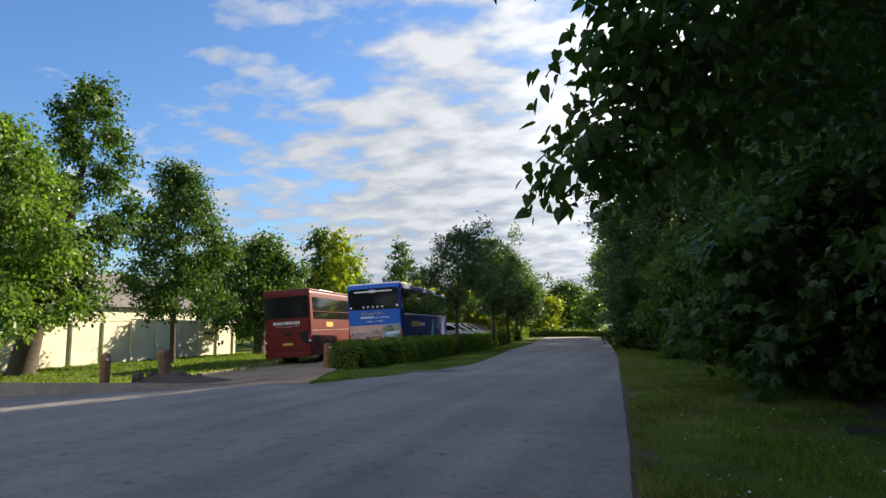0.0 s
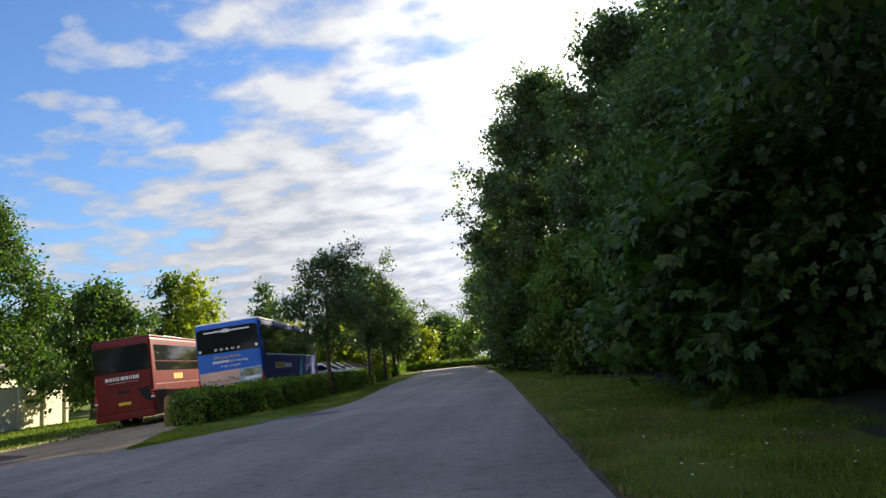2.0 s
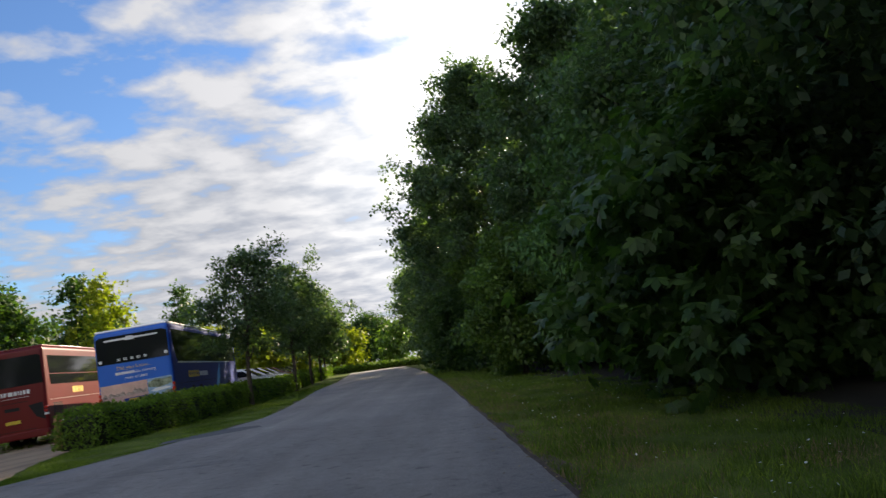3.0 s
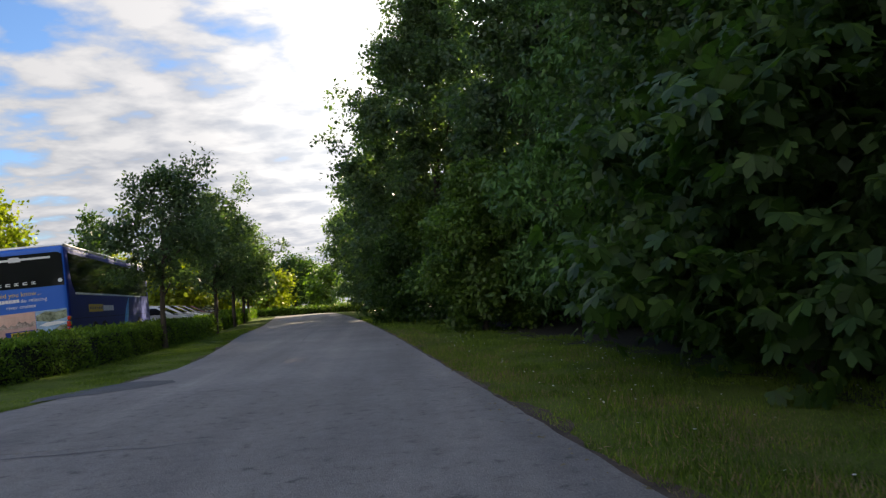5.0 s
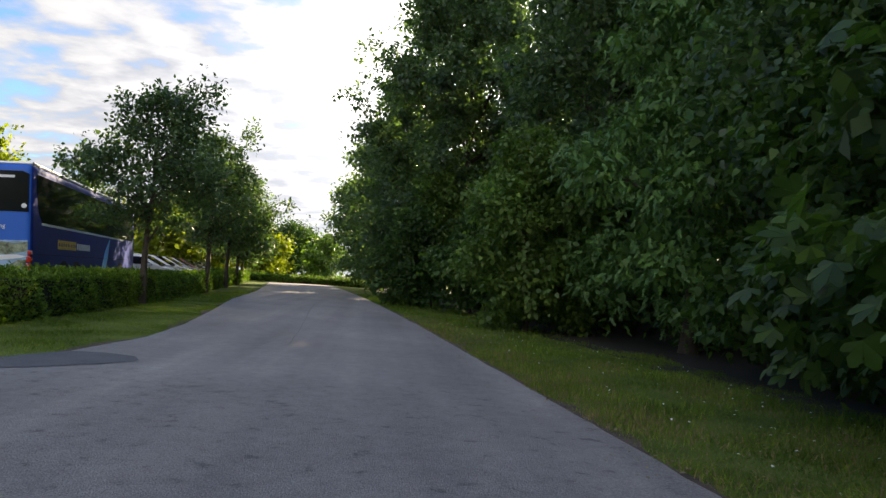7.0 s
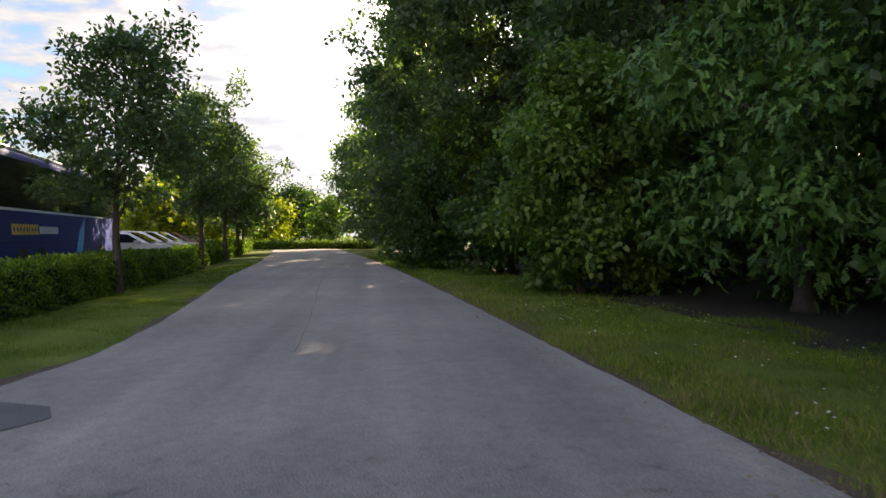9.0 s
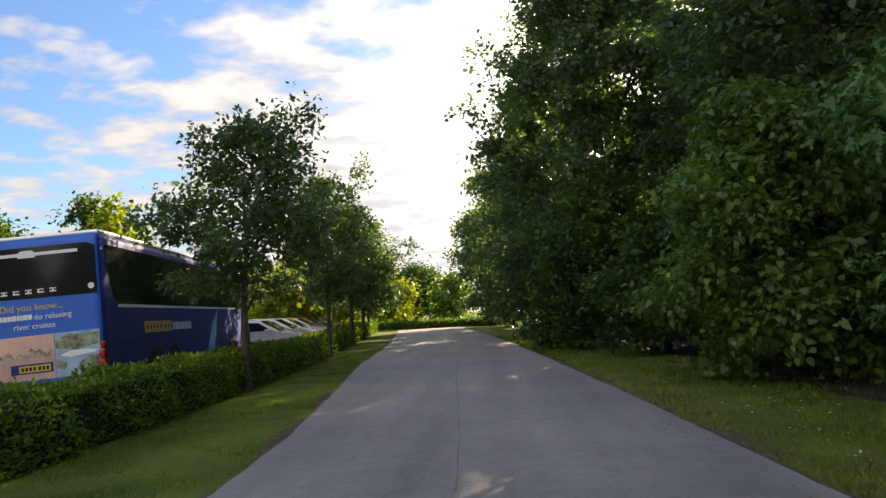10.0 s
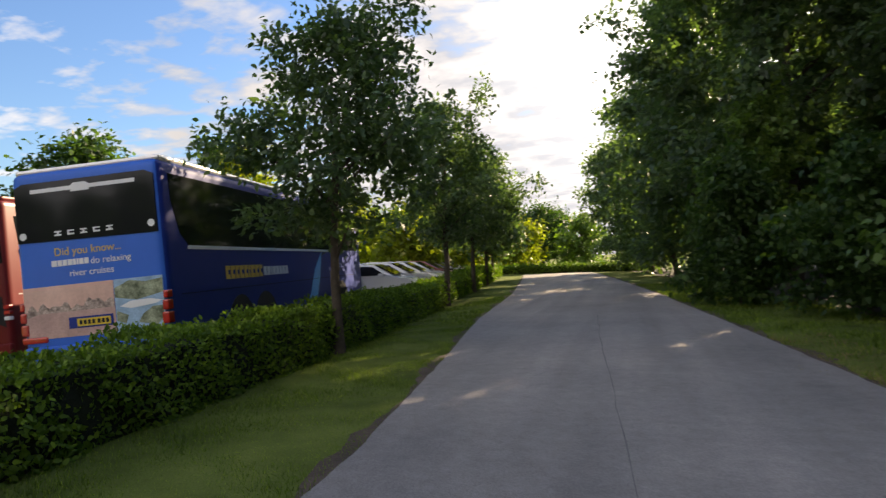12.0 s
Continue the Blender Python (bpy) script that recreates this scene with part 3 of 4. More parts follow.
def wood():
    tree("overhanging_tree", 12.72, -13.2, 11, 4.7, "tall dark broadleaf tree with branches hanging over the verge", 0.105, 0.32, M_LEAF, HEART, 0.27, 34, 0.36, 11, 0.2,
         droop=0.9, group=W, limb_count=16, extra=[((-4.25, -1.0, 2.95), 0.36, 0.26), ((-4.2, -0.9, 2.85), 0.36, 0.26), ((-4.4, -0.8, 2.3), 0.36, 0.2), ((-4.3, -0.8, 2.35), 0.34, 0.2), ((-3.75, -1.2, 3.3), 0.5, 0.36), ((-3.7, -1.1, 3.2), 0.5, 0.4), ((-4.0, -0.7, 2.6), 0.55, 0.3), ((-3.9, -0.8, 2.7), 0.6, 0.36), ((-3.6, -1.2, 3.4), 1.0, 0.5), ((-3.5, -0.6, 2.9), 0.75, 0.5),
                                                   ((-3.3, -3.2, 3.3), 0.8, 0.45), ((-3.4, 0.6, 3.7), 0.8, 0.4), ((-3.3, 1.6, 4.6), 0.9, 0.5), ((-2.6, -3.4, 2.6), 0.6, 0.45), ((-2.9, 0.2, 2.9), 0.7, 0.4), ((-2.6, -1.8, 1.7), 0.28, 0.6), ((-2.2, 0.4, 1.9), 0.25, 0.5)])
    tree("chestnut_shrub", 11.6, -4.0, 4.6, 2.7, "large leafy shrub with broad palmate leaves", 0.22, 0.36, M_LEAF, PALM, 0.02, 28, 0.44, 12, 0.1, droop=0.6, group=W, bottom_in=1.0)
    tree("dark_tree", 14.5, -5.0, 13, 4.2, "tall dense dark green tree", 0.19, 0.55, M_LEAF_HAZY, DIAMOND, 0.08, 34, 0.42, 13, 0.2, group=W)
    tree("dark_tree", 13.6, 0.8, 11.5, 3.4, "dense dark green tree", 0.17, 0.55, M_LEAF_HAZY, DIAMOND, 0.06, 30, 0.44, 14, 0.18, group=W)
    tree("broadleaf_shrub", 12.3, -0.4, 5.5, 2.4, "leafy green shrub under taller trees", 0.14, 0.6, M_LEAF, HEART, 0.03, 26, 0.44, 15, 0.09, droop=0.6, group=W, bottom_in=1.0)
    tree("conifer", 12.3, 4.9, 9.5, 3.0, "feathery green conifer with drooping sprays", 0.2, 0.75, M_NEEDLE, SPRAY, 0.06, 36, 0.4, 16, 0.16, droop=0.8, group=W, taper=0.6, bottom_in=1.0)
    tree("hazel_shrub", 9.75, 8.4, 5.1, 2.15, "rounded hazel shrub with fresh green leaves", 0.13, 0.9, M_LEAF_FRESH, HEART, 0.02, 30, 0.42, 17, 0.08, droop=0.5, group=W, bottom_in=1.0)
    tree("dark_tree", 12.8, 11.8, 15, 4.0, "tall dense dark green tree", 0.2, 0.55, M_LEAF_HAZY, DIAMOND, 0.05, 40, 0.42, 18, 0.22, group=W, core=1.8)
    tree("dark_tree", 14.6, 17.0, 16, 4.2, "tall dense dark green tree", 0.24, 0.55, M_LEAF_HAZY, DIAMOND, 0.05, 32, 0.42, 26, 0.22, group=W, core=1.8)
    tree("hazel_shrub", 7.4, 18.3, 4.0, 1.5, "rounded dark hazel shrub", 0.15, 0.8, M_LEAF, HEART, 0.02, 24, 0.44, 19, 0.08, droop=0.5, group=W, bottom_in=1.0)
    tree("hazel_tree", 8.3, 19.6, 5.8, 1.6, "yellowish green hazel standing above the shrubs", 0.16, 0.7, M_LEAF_FRESH, HEART, 0.12, 24, 0.44, 20, 0.1, droop=0.5, group=W)
    tree("dark_tree", 9.9, 23.5, 17.8, 5.4, "very tall dark tree whose branches reach over the road", 0.23, 0.6, M_LEAF_HAZY, DIAMOND, 0.14, 48, 0.38, 21, 0.28, group=W, core=1.9, taper=0.6, bottom_in=0.5, extra=[((-0.6, 0.4, 17.6), 0.5, 1.3), ((-2.0, -0.6, 16.0), 0.5, 1.0), ((0.9, -1.0, 16.9), 0.5, 0.9), ((-4.6, -1.2, 11.4), 0.9, 0.6), ((-5.4, 0.3, 9.6), 0.8, 0.5)])
    tree("dark_tree", 8.6, 31.5, 13.5, 4.4, "dark green tree at the road's edge", 0.26, 0.6, M_LEAF_HAZY, DIAMOND, 0.03, 34, 0.42, 22, 0.2, group=W, core=1.8, bottom_in=1.0, lean=(-1.4, 0))
    tree("dark_tree", 7.5, 41.0, 11.0, 4.0, "dark green tree near the bend", 0.28, 0.6, M_LEAF_HAZY, DIAMOND, 0.03, 28, 0.42, 23, 0.18, group=W, core=1.6, bottom_in=1.0, lean=(-2.2, 0))
    tree("dark_tree", 6.4, 49.0, 9.2, 3.8, "dark green tree near the bend", 0.3, 0.6, M_LEAF_HAZY, DIAMOND, 0.03, 24, 0.44, 24, 0.16, group=W, core=1.6, bottom_in=1.0, lean=(-2.6, 0))
    for i, (x, y, h, q) in enumerate(((14.0, 2.5, 3.2, 1.7), (14.4, -2.4, 3.6, 2.0), (13.2, 6.0, 2.4, 1.3), (11.6, 11.4, 3.4, 1.9), (11.2, 13.6, 3.2, 1.7), (16.0, -9.0, 4.2, 2.2), (9.3, 14.8, 3.6, 1.8))):
        tree("broadleaf_shrub", x, y, h, q, "low dark green shrub filling the wood's edge", 0.15, 0.42, M_LEAF, HEART, 0.02, 20, 0.46, 100 + i, 0.06, droop=0.5, group=W, bottom_in=1.0)
    for i in range(9):
        tree("broadleaf_shrub", 16.5 + (i % 2) * 1.5, -12 + i * 6.5, 4.5, 3.4, "dark undergrowth deep in the wood", 0.32, 0.35, M_LEAF_HAZY, DIAMOND, 0.02, 22, 0.46, 110 + i, 0.08, group=W, bottom_in=1.0, limb_count=3)
    # deep trees added behind the wood's edge, the tallest raised to block the sun
    k = 30
    for x, y, h, r in ((18, -22, 13, 5), (15, -19, 9, 3.6), (19, -11, 15, 5), (19, -1, 16, 5), (17, 6, 17, 4.6), (17, 17, 19, 5), (18, 27, 20, 5.5), (16, 37, 14, 5), (15, 47, 9.5, 4.6), (26, -6, 17, 6), (26, 12, 21, 6), (27, 30, 22, 6), (12, -27, 12, 4.5),
                       (18, -33, 14, 6), (36, 5, 17, 6.5), (36, 22, 18, 6.5), (35, 40, 18, 6.5), (26, 45, 16, 6), (24, 60, 17, 7)):
        k += 1
        tree("dark_tree", x, y, h, r, "dark woodland tree standing behind the roadside", 0.42, 0.3, M_LEAF_HAZY, DIAMOND, 0.04, 28, 0.46, k, 0.25, group=W, limb_count=4, bottom_in=1.0)


wood()


# ---- young trees along the hedge ----
Y = "young trees along the hedge"
tree("young_tree", 0.1, 9.7, 5.7, 1.8, "young dark-leaved tree with an upright trunk in the verge", 0.125, 0.72, M_LEAF_HAZY, OVATE, 0.3, 22, 0.45, 51, 0.085, group=Y, flat=0.62, droop=0.1,
     extra=[((0.95, 0.7, 5.75), 0.42, 0.5), ((0.75, -0.3, 5.5), 0.14, 0.2), ((-1.3, -0.7, 3.4), 0.75, 0.5), ((0.7, 0.3, 5.1), 0.6, 0.5), ((1.3, -0.6, 3.4), 0.8, 0.6)], inner=0.25, core=0.06)
tree("young_tree", -1.0, 20.5, 6.7, 2.1, "young dark-leaved tree with an upright trunk in the hedge", 0.15, 0.72, M_LEAF_HAZY, OVATE, 0.29, 24, 0.45, 52, 0.1, group=Y, flat=0.62, droop=0.1,
     extra=[((1.2, 1.0, 6.9), 0.4, 0.7)], inner=0.25, core=0.12)
tree("young_tree", -1.7, 27.5, 6.6, 2.4, "young tree with an upright trunk in the hedge", 0.18, 0.72, M_LEAF_HAZY, OVATE, 0.29, 24, 0.46, 53, 0.1, group=Y, flat=0.65, extra=[((2.6, -0.5, 4.4), 0.6, 0.4)], core=0.3)
tree("young_tree", -2.6, 34.5, 6.4, 2.4, "young tree with an upright trunk in the hedge", 0.24, 0.5, M_LEAF_HAZY, DIAMOND, 0.25, 22, 0.44, 54, 0.1, group=Y)
tree("young_tree", -3.6, 41.5, 6.2, 2.4, "young tree with an upright trunk in the hedge", 0.26, 0.5, M_LEAF_HAZY, DIAMOND, 0.25, 20, 0.44, 55, 0.1, group=Y)

# ---- trees of the park and the distance ----
tree("oak", -18.6, 4.0, 14.2, 3.8, "tall dark oak with an uneven crown on the lawn", 0.22, 0.65, M_LEAF, DIAMOND, 0.14, 30, 0.36, 61, 0.55, inner=0.3, core=1.0, bottom_in=0.95, lean=(1.5, 1.8))
tree("lime_tree", -15.4, -0.4, 10.4, 3.9, "sunlit yellow-green tree beside the lawn", 0.2, 0.5, M_LEAF_FRESH, DIAMOND, 0.15, 30, 0.42, 62, 0.3, bottom_in=0.95)
tree("lime_tree", -18.5, 13.5, 12.0, 4.1, "broad green tree with a slim trunk on the lawn", 0.2, 0.45, M_LEAF, DIAMOND, 0.2, 32, 0.4, 63, 0.17, taper=0.6, bottom_in=0.95, inner=0.3, core=0.6)
tree("spreading_tree", -22, 27.5, 9.5, 4.2, "dark broad tree with a thick trunk beside the wall", 0.32, 0.5, M_LEAF, DIAMOND, 0.15, 24, 0.44, 64, 0.45)
k = 70
for x, y, h, r, m, lb in ((-25.6, 48, 13.2, 3.4, M_LEAF_SUNLIT, "tall yellow-green tree in the evening sun"), (-28.6, 49, 13.6, 3.4, M_LEAF, "tall green tree behind the coaches"), (-33.5, 44, 11.5, 5, M_LEAF, "green tree behind the wall"), (-18.5, 55, 7.5, 4.5, M_LEAF_SUNLIT, "yellow-green tree in the evening sun"),
                          (-12, 62, 9, 5, M_LEAF_SUNLIT, "sunlit tree behind the coaches"), (-32, 66, 8.5, 6, M_LEAF, "green tree of the distant belt"), (-26.8, 69.6, 14.3, 3.3, M_LEAF, "tall rounded tree in the distance"),
                          (-45, 50, 12, 6, M_LEAF, "green tree behind the wall"), (-58, 40, 12, 7, M_LEAF, "green tree behind the wall"), (-7.5, 36, 4.2, 2.6, M_LEAF_SUNLIT, "bright yellow-green bush behind the cars"),
                          (-12, 44, 5, 3.2, M_LEAF_SUNLIT, "bright yellow-green bush behind the cars"), (-5, 58, 5, 3.2, M_LEAF_SUNLIT, "sunlit yellow-green tree beyond the hedge"), (0.8, 60, 5.0, 2.6, M_LEAF_FRESH, "pale sunlit tree at the road's end"),
                          (-11, 58, 5.5, 4, M_LEAF_SUNLIT, "sunlit yellow-green tree beyond the hedge"), (-6, 88, 8, 6, M_LEAF, "distant green tree beyond the road"),
                          (-70, 20, 13, 7, M_LEAF, "distant green tree behind the lawn"), (-40, 75, 13, 8, M_LEAF, "distant green tree of the far belt"), (-60, 70, 13, 8, M_LEAF, "distant green tree of the far belt"), (-18, 78, 11, 7, M_LEAF, "distant green tree of the far belt")):
    k += 1
    tree("distant_tree", x, y, h, r, lb, 0.42, 0.42, m, DIAMOND, 0.1, 24, 0.46, k, 0.25, limb_count=4, bottom_in=1.0)

# unseen woods added behind the walk's start to darken the coach window's reflection
for i in range(13):
    k += 1
    tree("distant_tree", -60 + i * 8.0 + (i % 3), -52 - (i % 4) * 3, 12 + (i * 5) % 5, 6, "unseen broad green tree added behind the junction", 0.6, 0.35, M_LEAF, DIAMOND, 0.08, 18, 0.5, k, 0.25, limb_count=3, bottom_in=1.0)


# ---- coaches ----
def box(bm, x0, x1, y0, y1, z0, z1, bevel=0.0, seg=2):
    g = bmesh.ops.create_cube(bm, size=1, matrix=Matrix.Translation(((x0 + x1) / 2, (y0 + y1) / 2, (z0 + z1) / 2)) @ Matrix.Diagonal((x1 - x0, y1 - y0, z1 - z0, 1)))
    if bevel:
        es = list({e for v in g["verts"] for e in v.link_edges})
        bmesh.ops.bevel(bm, geom=es, offset=bevel, segments=seg, affect="EDGES", profile=0.6)


def slab(bm, outline, axis, at, depth):
    """A flat outline given thickness along x (0), y (1) or z (2)."""
    def put(p, d):
        q = list(p)
        q.insert(axis, d)
        return bm.verts.new(q)
    a, b = [put(p, at) for p in outline], [put(p, at + depth) for p in outline]
    bm.faces.new(a)
    bm.faces.new(list(reversed(b)))
    n = len(a)
    for i in range(n):
        bm.faces.new((a[i], b[i], b[(i + 1) % n], a[(i + 1) % n]))


def wheel(parent, x, y, r=0.5, w=0.3, name="wheel"):
    wh = new(name)
    wh.empty_display_size = 0.1
    wh.parent, wh.location = parent, (x, y, r)
    bm = bmesh.new()
    bmesh.ops.create_cone(bm, cap_ends=True, segments=28, radius1=r, radius2=r, depth=w, matrix=Matrix.Rotation(radians(90), 4, "Y"))
    bmesh.ops.bevel(bm, geom=[e for e in bm.edges if len(e.link_faces) == 2 and e.calc_face_angle() > 1], offset=0.05, segments=2, affect="EDGES")
    part("tyre", bm, M_BLACK, wh)
    bm = bmesh.new()
    bmesh.ops.create_cone(bm, cap_ends=True, segments=20, radius1=r * 0.62, radius2=r * 0.55, depth=w + 0.03, matrix=Matrix.Rotation(radians(90), 4, "Y"))
    part("rim", bm, M_CHROME, wh)


def words(name, body, size, m, mat, parent, label=""):
    cu = bpy.data.curves.new(name, "FONT")
    cu.body, cu.size, cu.extrude, cu.align_x = body, size, 0.002, "CENTER"
    tmp = bpy.data.objects.new(name, cu)
    me = bpy.data.meshes.new_from_object(tmp)
    bpy.data.objects.remove(tmp)
    me.materials.append(mat)
    ob = new(name, me)
    ob.parent, ob.matrix_local = parent, m
    if label:
        tagged(ob, label)
    return ob


def bars(name, x0, z0, widths, gap, h, y, mat, parent, label=""):
    """Lettering that stands for a name: plain upright strokes on the rear face."""
    x = x0
    for w in widths:
        bm = bmesh.new()
        box(bm, x, x + max(w, 0.01), y, y + 0.006, z0, z0 + h)
        part(name, bm, mat, parent, label)
        x += w + gap


HW = 1.2  # half the width of a coach


def coach(name, m, length, height, rear, side, label, wheels):
    th = thing(name, m, label, "coach")
    bm = bmesh.new()
    box(bm, -HW, HW, 0, length, 0.36, height, 0.16, 4)
    bm.normal_update()
    for f in bm.faces:
        f.material_index = 1 if abs(f.normal.x) > 0.75 and abs(f.normal.z) < 0.6 else 0
        f.smooth = True
    part("body", bm, [rear, side], th)
    bm = bmesh.new()
    box(bm, -1.18, 1.18, 0.1, length - 0.1, height - 0.03, height + 0.06, 0.04)
    part("roof", bm, M_CHROME if rear is M_BLUE else rear, th, "pale roof panel")
    for y in wheels:
        for x in (-1.02, 1.02):
            wheel(th, x, y)
        for x in (-1, 1):
            bm = bmesh.new()
            pts = [(y + 0.62 * math.cos(a), 0.5 + 0.62 * math.sin(a)) for a in [math.pi * i / 12 for i in range(13)]]
            slab(bm, [(y - 0.62, 0.33)] + pts[::-1] + [(y + 0.62, 0.33)], 0, x * (HW + 0.002) if x > 0 else -HW - 0.008, 0.006)
            part("wheel_arch", bm, M_BLACK, th)
    for x in (-1.0, 1.0):
        bm = bmesh.new()
        box(bm, x - 0.22, x + 0.22, length - 0.02, length + 0.02, 0.8, 1.05, 0.04)
        part("headlamp", bm, M_WHITE, th)
    bm = bmesh.new()
    box(bm, -1.12, 1.12, length - 0.01, length + 0.012, 1.3, height - 0.35, 0.01)
    part("windscreen", bm, M_GLASS, th)
    return th


def blue_coach():
    L, H = 12.2, 3.34
    th = coach("coach", pose(-3.02, 8.0, lie(-2.95) - 0.02, 0, -4.0, 9.0), L, H, M_BLUE, M_NAVY, "blue and navy touring coach with a holiday advert on its rear", (2.55, 3.75, 9.6))
    bm = bmesh.new()
    slab(bm, [(-1.13, 2.26), (1.13, 2.22), (1.13, 3.1), (1.0, 3.16), (-1.0, 3.16), (-1.13, 3.1)], 1, -0.012, 0.03)
    part("rear_window", bm, M_GLASS, th, "dark tinted rear window")
    for x in (-1.04, 1.04):
        bm = bmesh.new()
        bmesh.ops.create_cone(bm, cap_ends=True, segments=20, radius1=0.055, radius2=0.055, depth=0.008, matrix=Matrix.Translation((x, -0.016, 2.36)) @ Matrix.Rotation(radians(90), 4, "X"))
        part("speed_disc", bm, M_WHITE, th, "small round white sticker")
    bm = bmesh.new()
    slab(bm, [(-0.86, 3.0), (-0.2, 3.0), (-0.2, 2.97), (0.1, 2.97), (0.1, 3.0), (0.84, 3.0), (0.84, 3.06), (0.1, 3.06), (0.05, 3.1), (-0.15, 3.1), (-0.2, 3.06), (-0.86, 3.06)], 1, -0.018, 0.008)
    part("brake_strip", bm, M_WHITE, th, "pale strip across the rear window")
    for i in range(5):
        bm = bmesh.new()
        x = -0.52 + i * 0.21
        box(bm, x, x + 0.11, -0.02, -0.012, 2.32, 2.345)
        box(bm, x, x + 0.11, -0.02, -0.012, 2.375, 2.395)
        box(bm, x if i % 2 else x + 0.04, (x if i % 2 else x + 0.04) + 0.03, -0.02, -0.012, 2.345, 2.375)
        part("badge", bm, M_WHITE, th, "pale maker's letter as a plain shape")
    back = lambda x, z: pose(x, -0.006, z, 90, 0, 0)
    words("lettering", "Did you know...", 0.17, back(-0.02, 2.02) @ pose(0, 0, 0), M_GOLD, th, "gold lettering")
    bars("name_bar", -0.62, 1.86, (0.09, 0.07, 0.07, 0.07, 0.05, 0.03, 0.07, 0.07), 0.012, 0.09, -0.008, M_WHITE, th, "white brand lettering as plain bars")
    words("lettering", "do relaxing", 0.145, back(0.34, 1.85), M_WHITE, th, "white lettering")
    words("lettering", "river cruises", 0.145, back(0.02, 1.69), M_WHITE, th, "white lettering")
    # printed advert
    bm = bmesh.new()
    slab(bm, [(-1.13, 1.2), (0.34, 1.2), (0.34, 1.57), (-1.13, 1.57)], 1, -0.006, 0.008)
    ad = part("poster", bm, M_POSTER_PINK, th, "printed advert of a town by a river at sunset")
    bm = bmesh.new()
    slab(bm, [(-1.1, 0.78), (0.34, 0.78), (0.34, 1.2), (-1.13, 1.2), (-1.13, 0.95)], 1, -0.006, 0.008)
    part("poster_water", bm, M_POSTER_WATER, ad)
    bm = bmesh.new()
    rnd = random.Random(4)
    top = []
    for i in range(29):
        x = 0.335 - i * 0.05
        top.append((x, 1.24 + 0.035 * math.sin(i * 1.7) + rnd.uniform(-0.02, 0.05) + 0.05 * (i < 10)))
    slab(bm, [(-1.125, 1.1), (-0.9, 1.16), (0.335, 1.17)] + top, 1, -0.009, 0.004)
    part("poster_town", bm, M_POSTER_TOWN, ad)
    bm = bmesh.new()
    slab(bm, [(0.35, 0.78), (1.08, 0.78), (1.13, 0.95), (1.13, 1.57), (0.35, 1.57)], 1, -0.006, 0.008)
    ad2 = part("poster", bm, M_POSTER_RIVER, th, "printed advert of a winding blue river")
    for pts in ([(0.355, 1.3), (0.7, 1.24), (1.125, 1.32), (1.125, 1.53), (0.85, 1.5), (0.6, 1.54), (0.355, 1.44)], [(0.7, 0.9), (1.0, 0.84), (1.1, 0.95), (1.12, 1.12), (0.95, 1.12), (0.78, 1.02)], [(0.36, 0.95), (0.5, 0.9), (0.55, 1.02), (0.36, 1.1)]):
        bm = bmesh.new()
        slab(bm, pts, 1, -0.009, 0.004)
        part("poster_hill", bm, M_POSTER_HILL, ad2)
    bm = bmesh.new()
    slab(bm, [(0.42, 1.16), (0.6, 1.12), (1.0, 1.16), (1.1, 1.2), (0.9, 1.24), (0.6, 1.23)], 1, -0.01, 0.004)
    part("poster_boat", bm, M_WHITE, ad2)
    bm = bmesh.new()
    box(bm, -0.42, 0.3, -0.012, -0.004, 0.9, 1.07, 0.003)
    part("plate_recess", bm, M_NAVY, th)
    bm = bmesh.new()
    box(bm, -0.28, 0.26, -0.02, -0.012, 0.925, 1.04, 0.002)
    pl = part("number_plate", bm, M_PLATE, th, "yellow number plate")
    for i in range(7):
        bm = bmesh.new()
        x = -0.24 + i * 0.068 + (0.02 if i > 3 else 0)
        box(bm, x, x + 0.045, -0.024, -0.02, 0.95, 1.015)
        part("plate_mark", bm, M_BLACK, pl)
    for s in (-1, 1):
        for z0, z1, w in ((0.72, 0.82, 0.42), (0.84, 1.02, 0.12), (1.04, 1.2, 0.1), (1.22, 1.34, 0.08)):
            bm = bmesh.new()
            a, b = sorted((s * (HW + 0.002), s * (HW + 0.002 - w)))
            box(bm, a, b, -0.03, 0.14, z0, z1, 0.03, 2)
            part("tail_lamp", bm, M_LAMP, th, "red tail lamp")
    bm = bmesh.new()
    box(bm, -HW + 0.01, HW - 0.01, -0.05, 0.2, 0.36, 0.66, 0.06, 3)
    part("bumper", bm, M_BLUE, th, smooth=False)
    for s in (1, -1):
        at = HW - 0.001 if s > 0 else -HW - 0.011
        bm = bmesh.new()
        slab(bm, [(0.75, 2.0), (L - 0.5, 2.0), (L - 0.35, 3.12), (0.28, 3.12), (0.3, 2.7), (0.5, 2.2)], 0, at, 0.012)
        part("side_window", bm, M_GLASS, th, "dark tinted side windows")
        bm = bmesh.new()
        slab(bm, [(0.7, 1.95), (L - 2, 1.95), (L - 2, 2.0), (0.72, 2.01)], 0, at - 0.004 * s, 0.02)
        part("waist_strip", bm, M_WHITE, th, "pale waist strip")
        bm = bmesh.new()
        slab(bm, [(6.2, 0.5), (7.0, 0.5), (7.6, 1.3), (7.9, 1.95), (7.2, 1.5), (6.7, 0.9)], 0, at, 0.008)
        part("swoosh", bm, M_SKYBLUE, th, "pale blue curved flash")
        bm = bmesh.new()
        slab(bm, [(0.4, 1.245), (L - 1, 1.245), (L - 1, 1.255), (0.4, 1.255)], 0, at, 0.008)
        part("panel_seam", bm, M_BLACK, th)
        y = 2.0
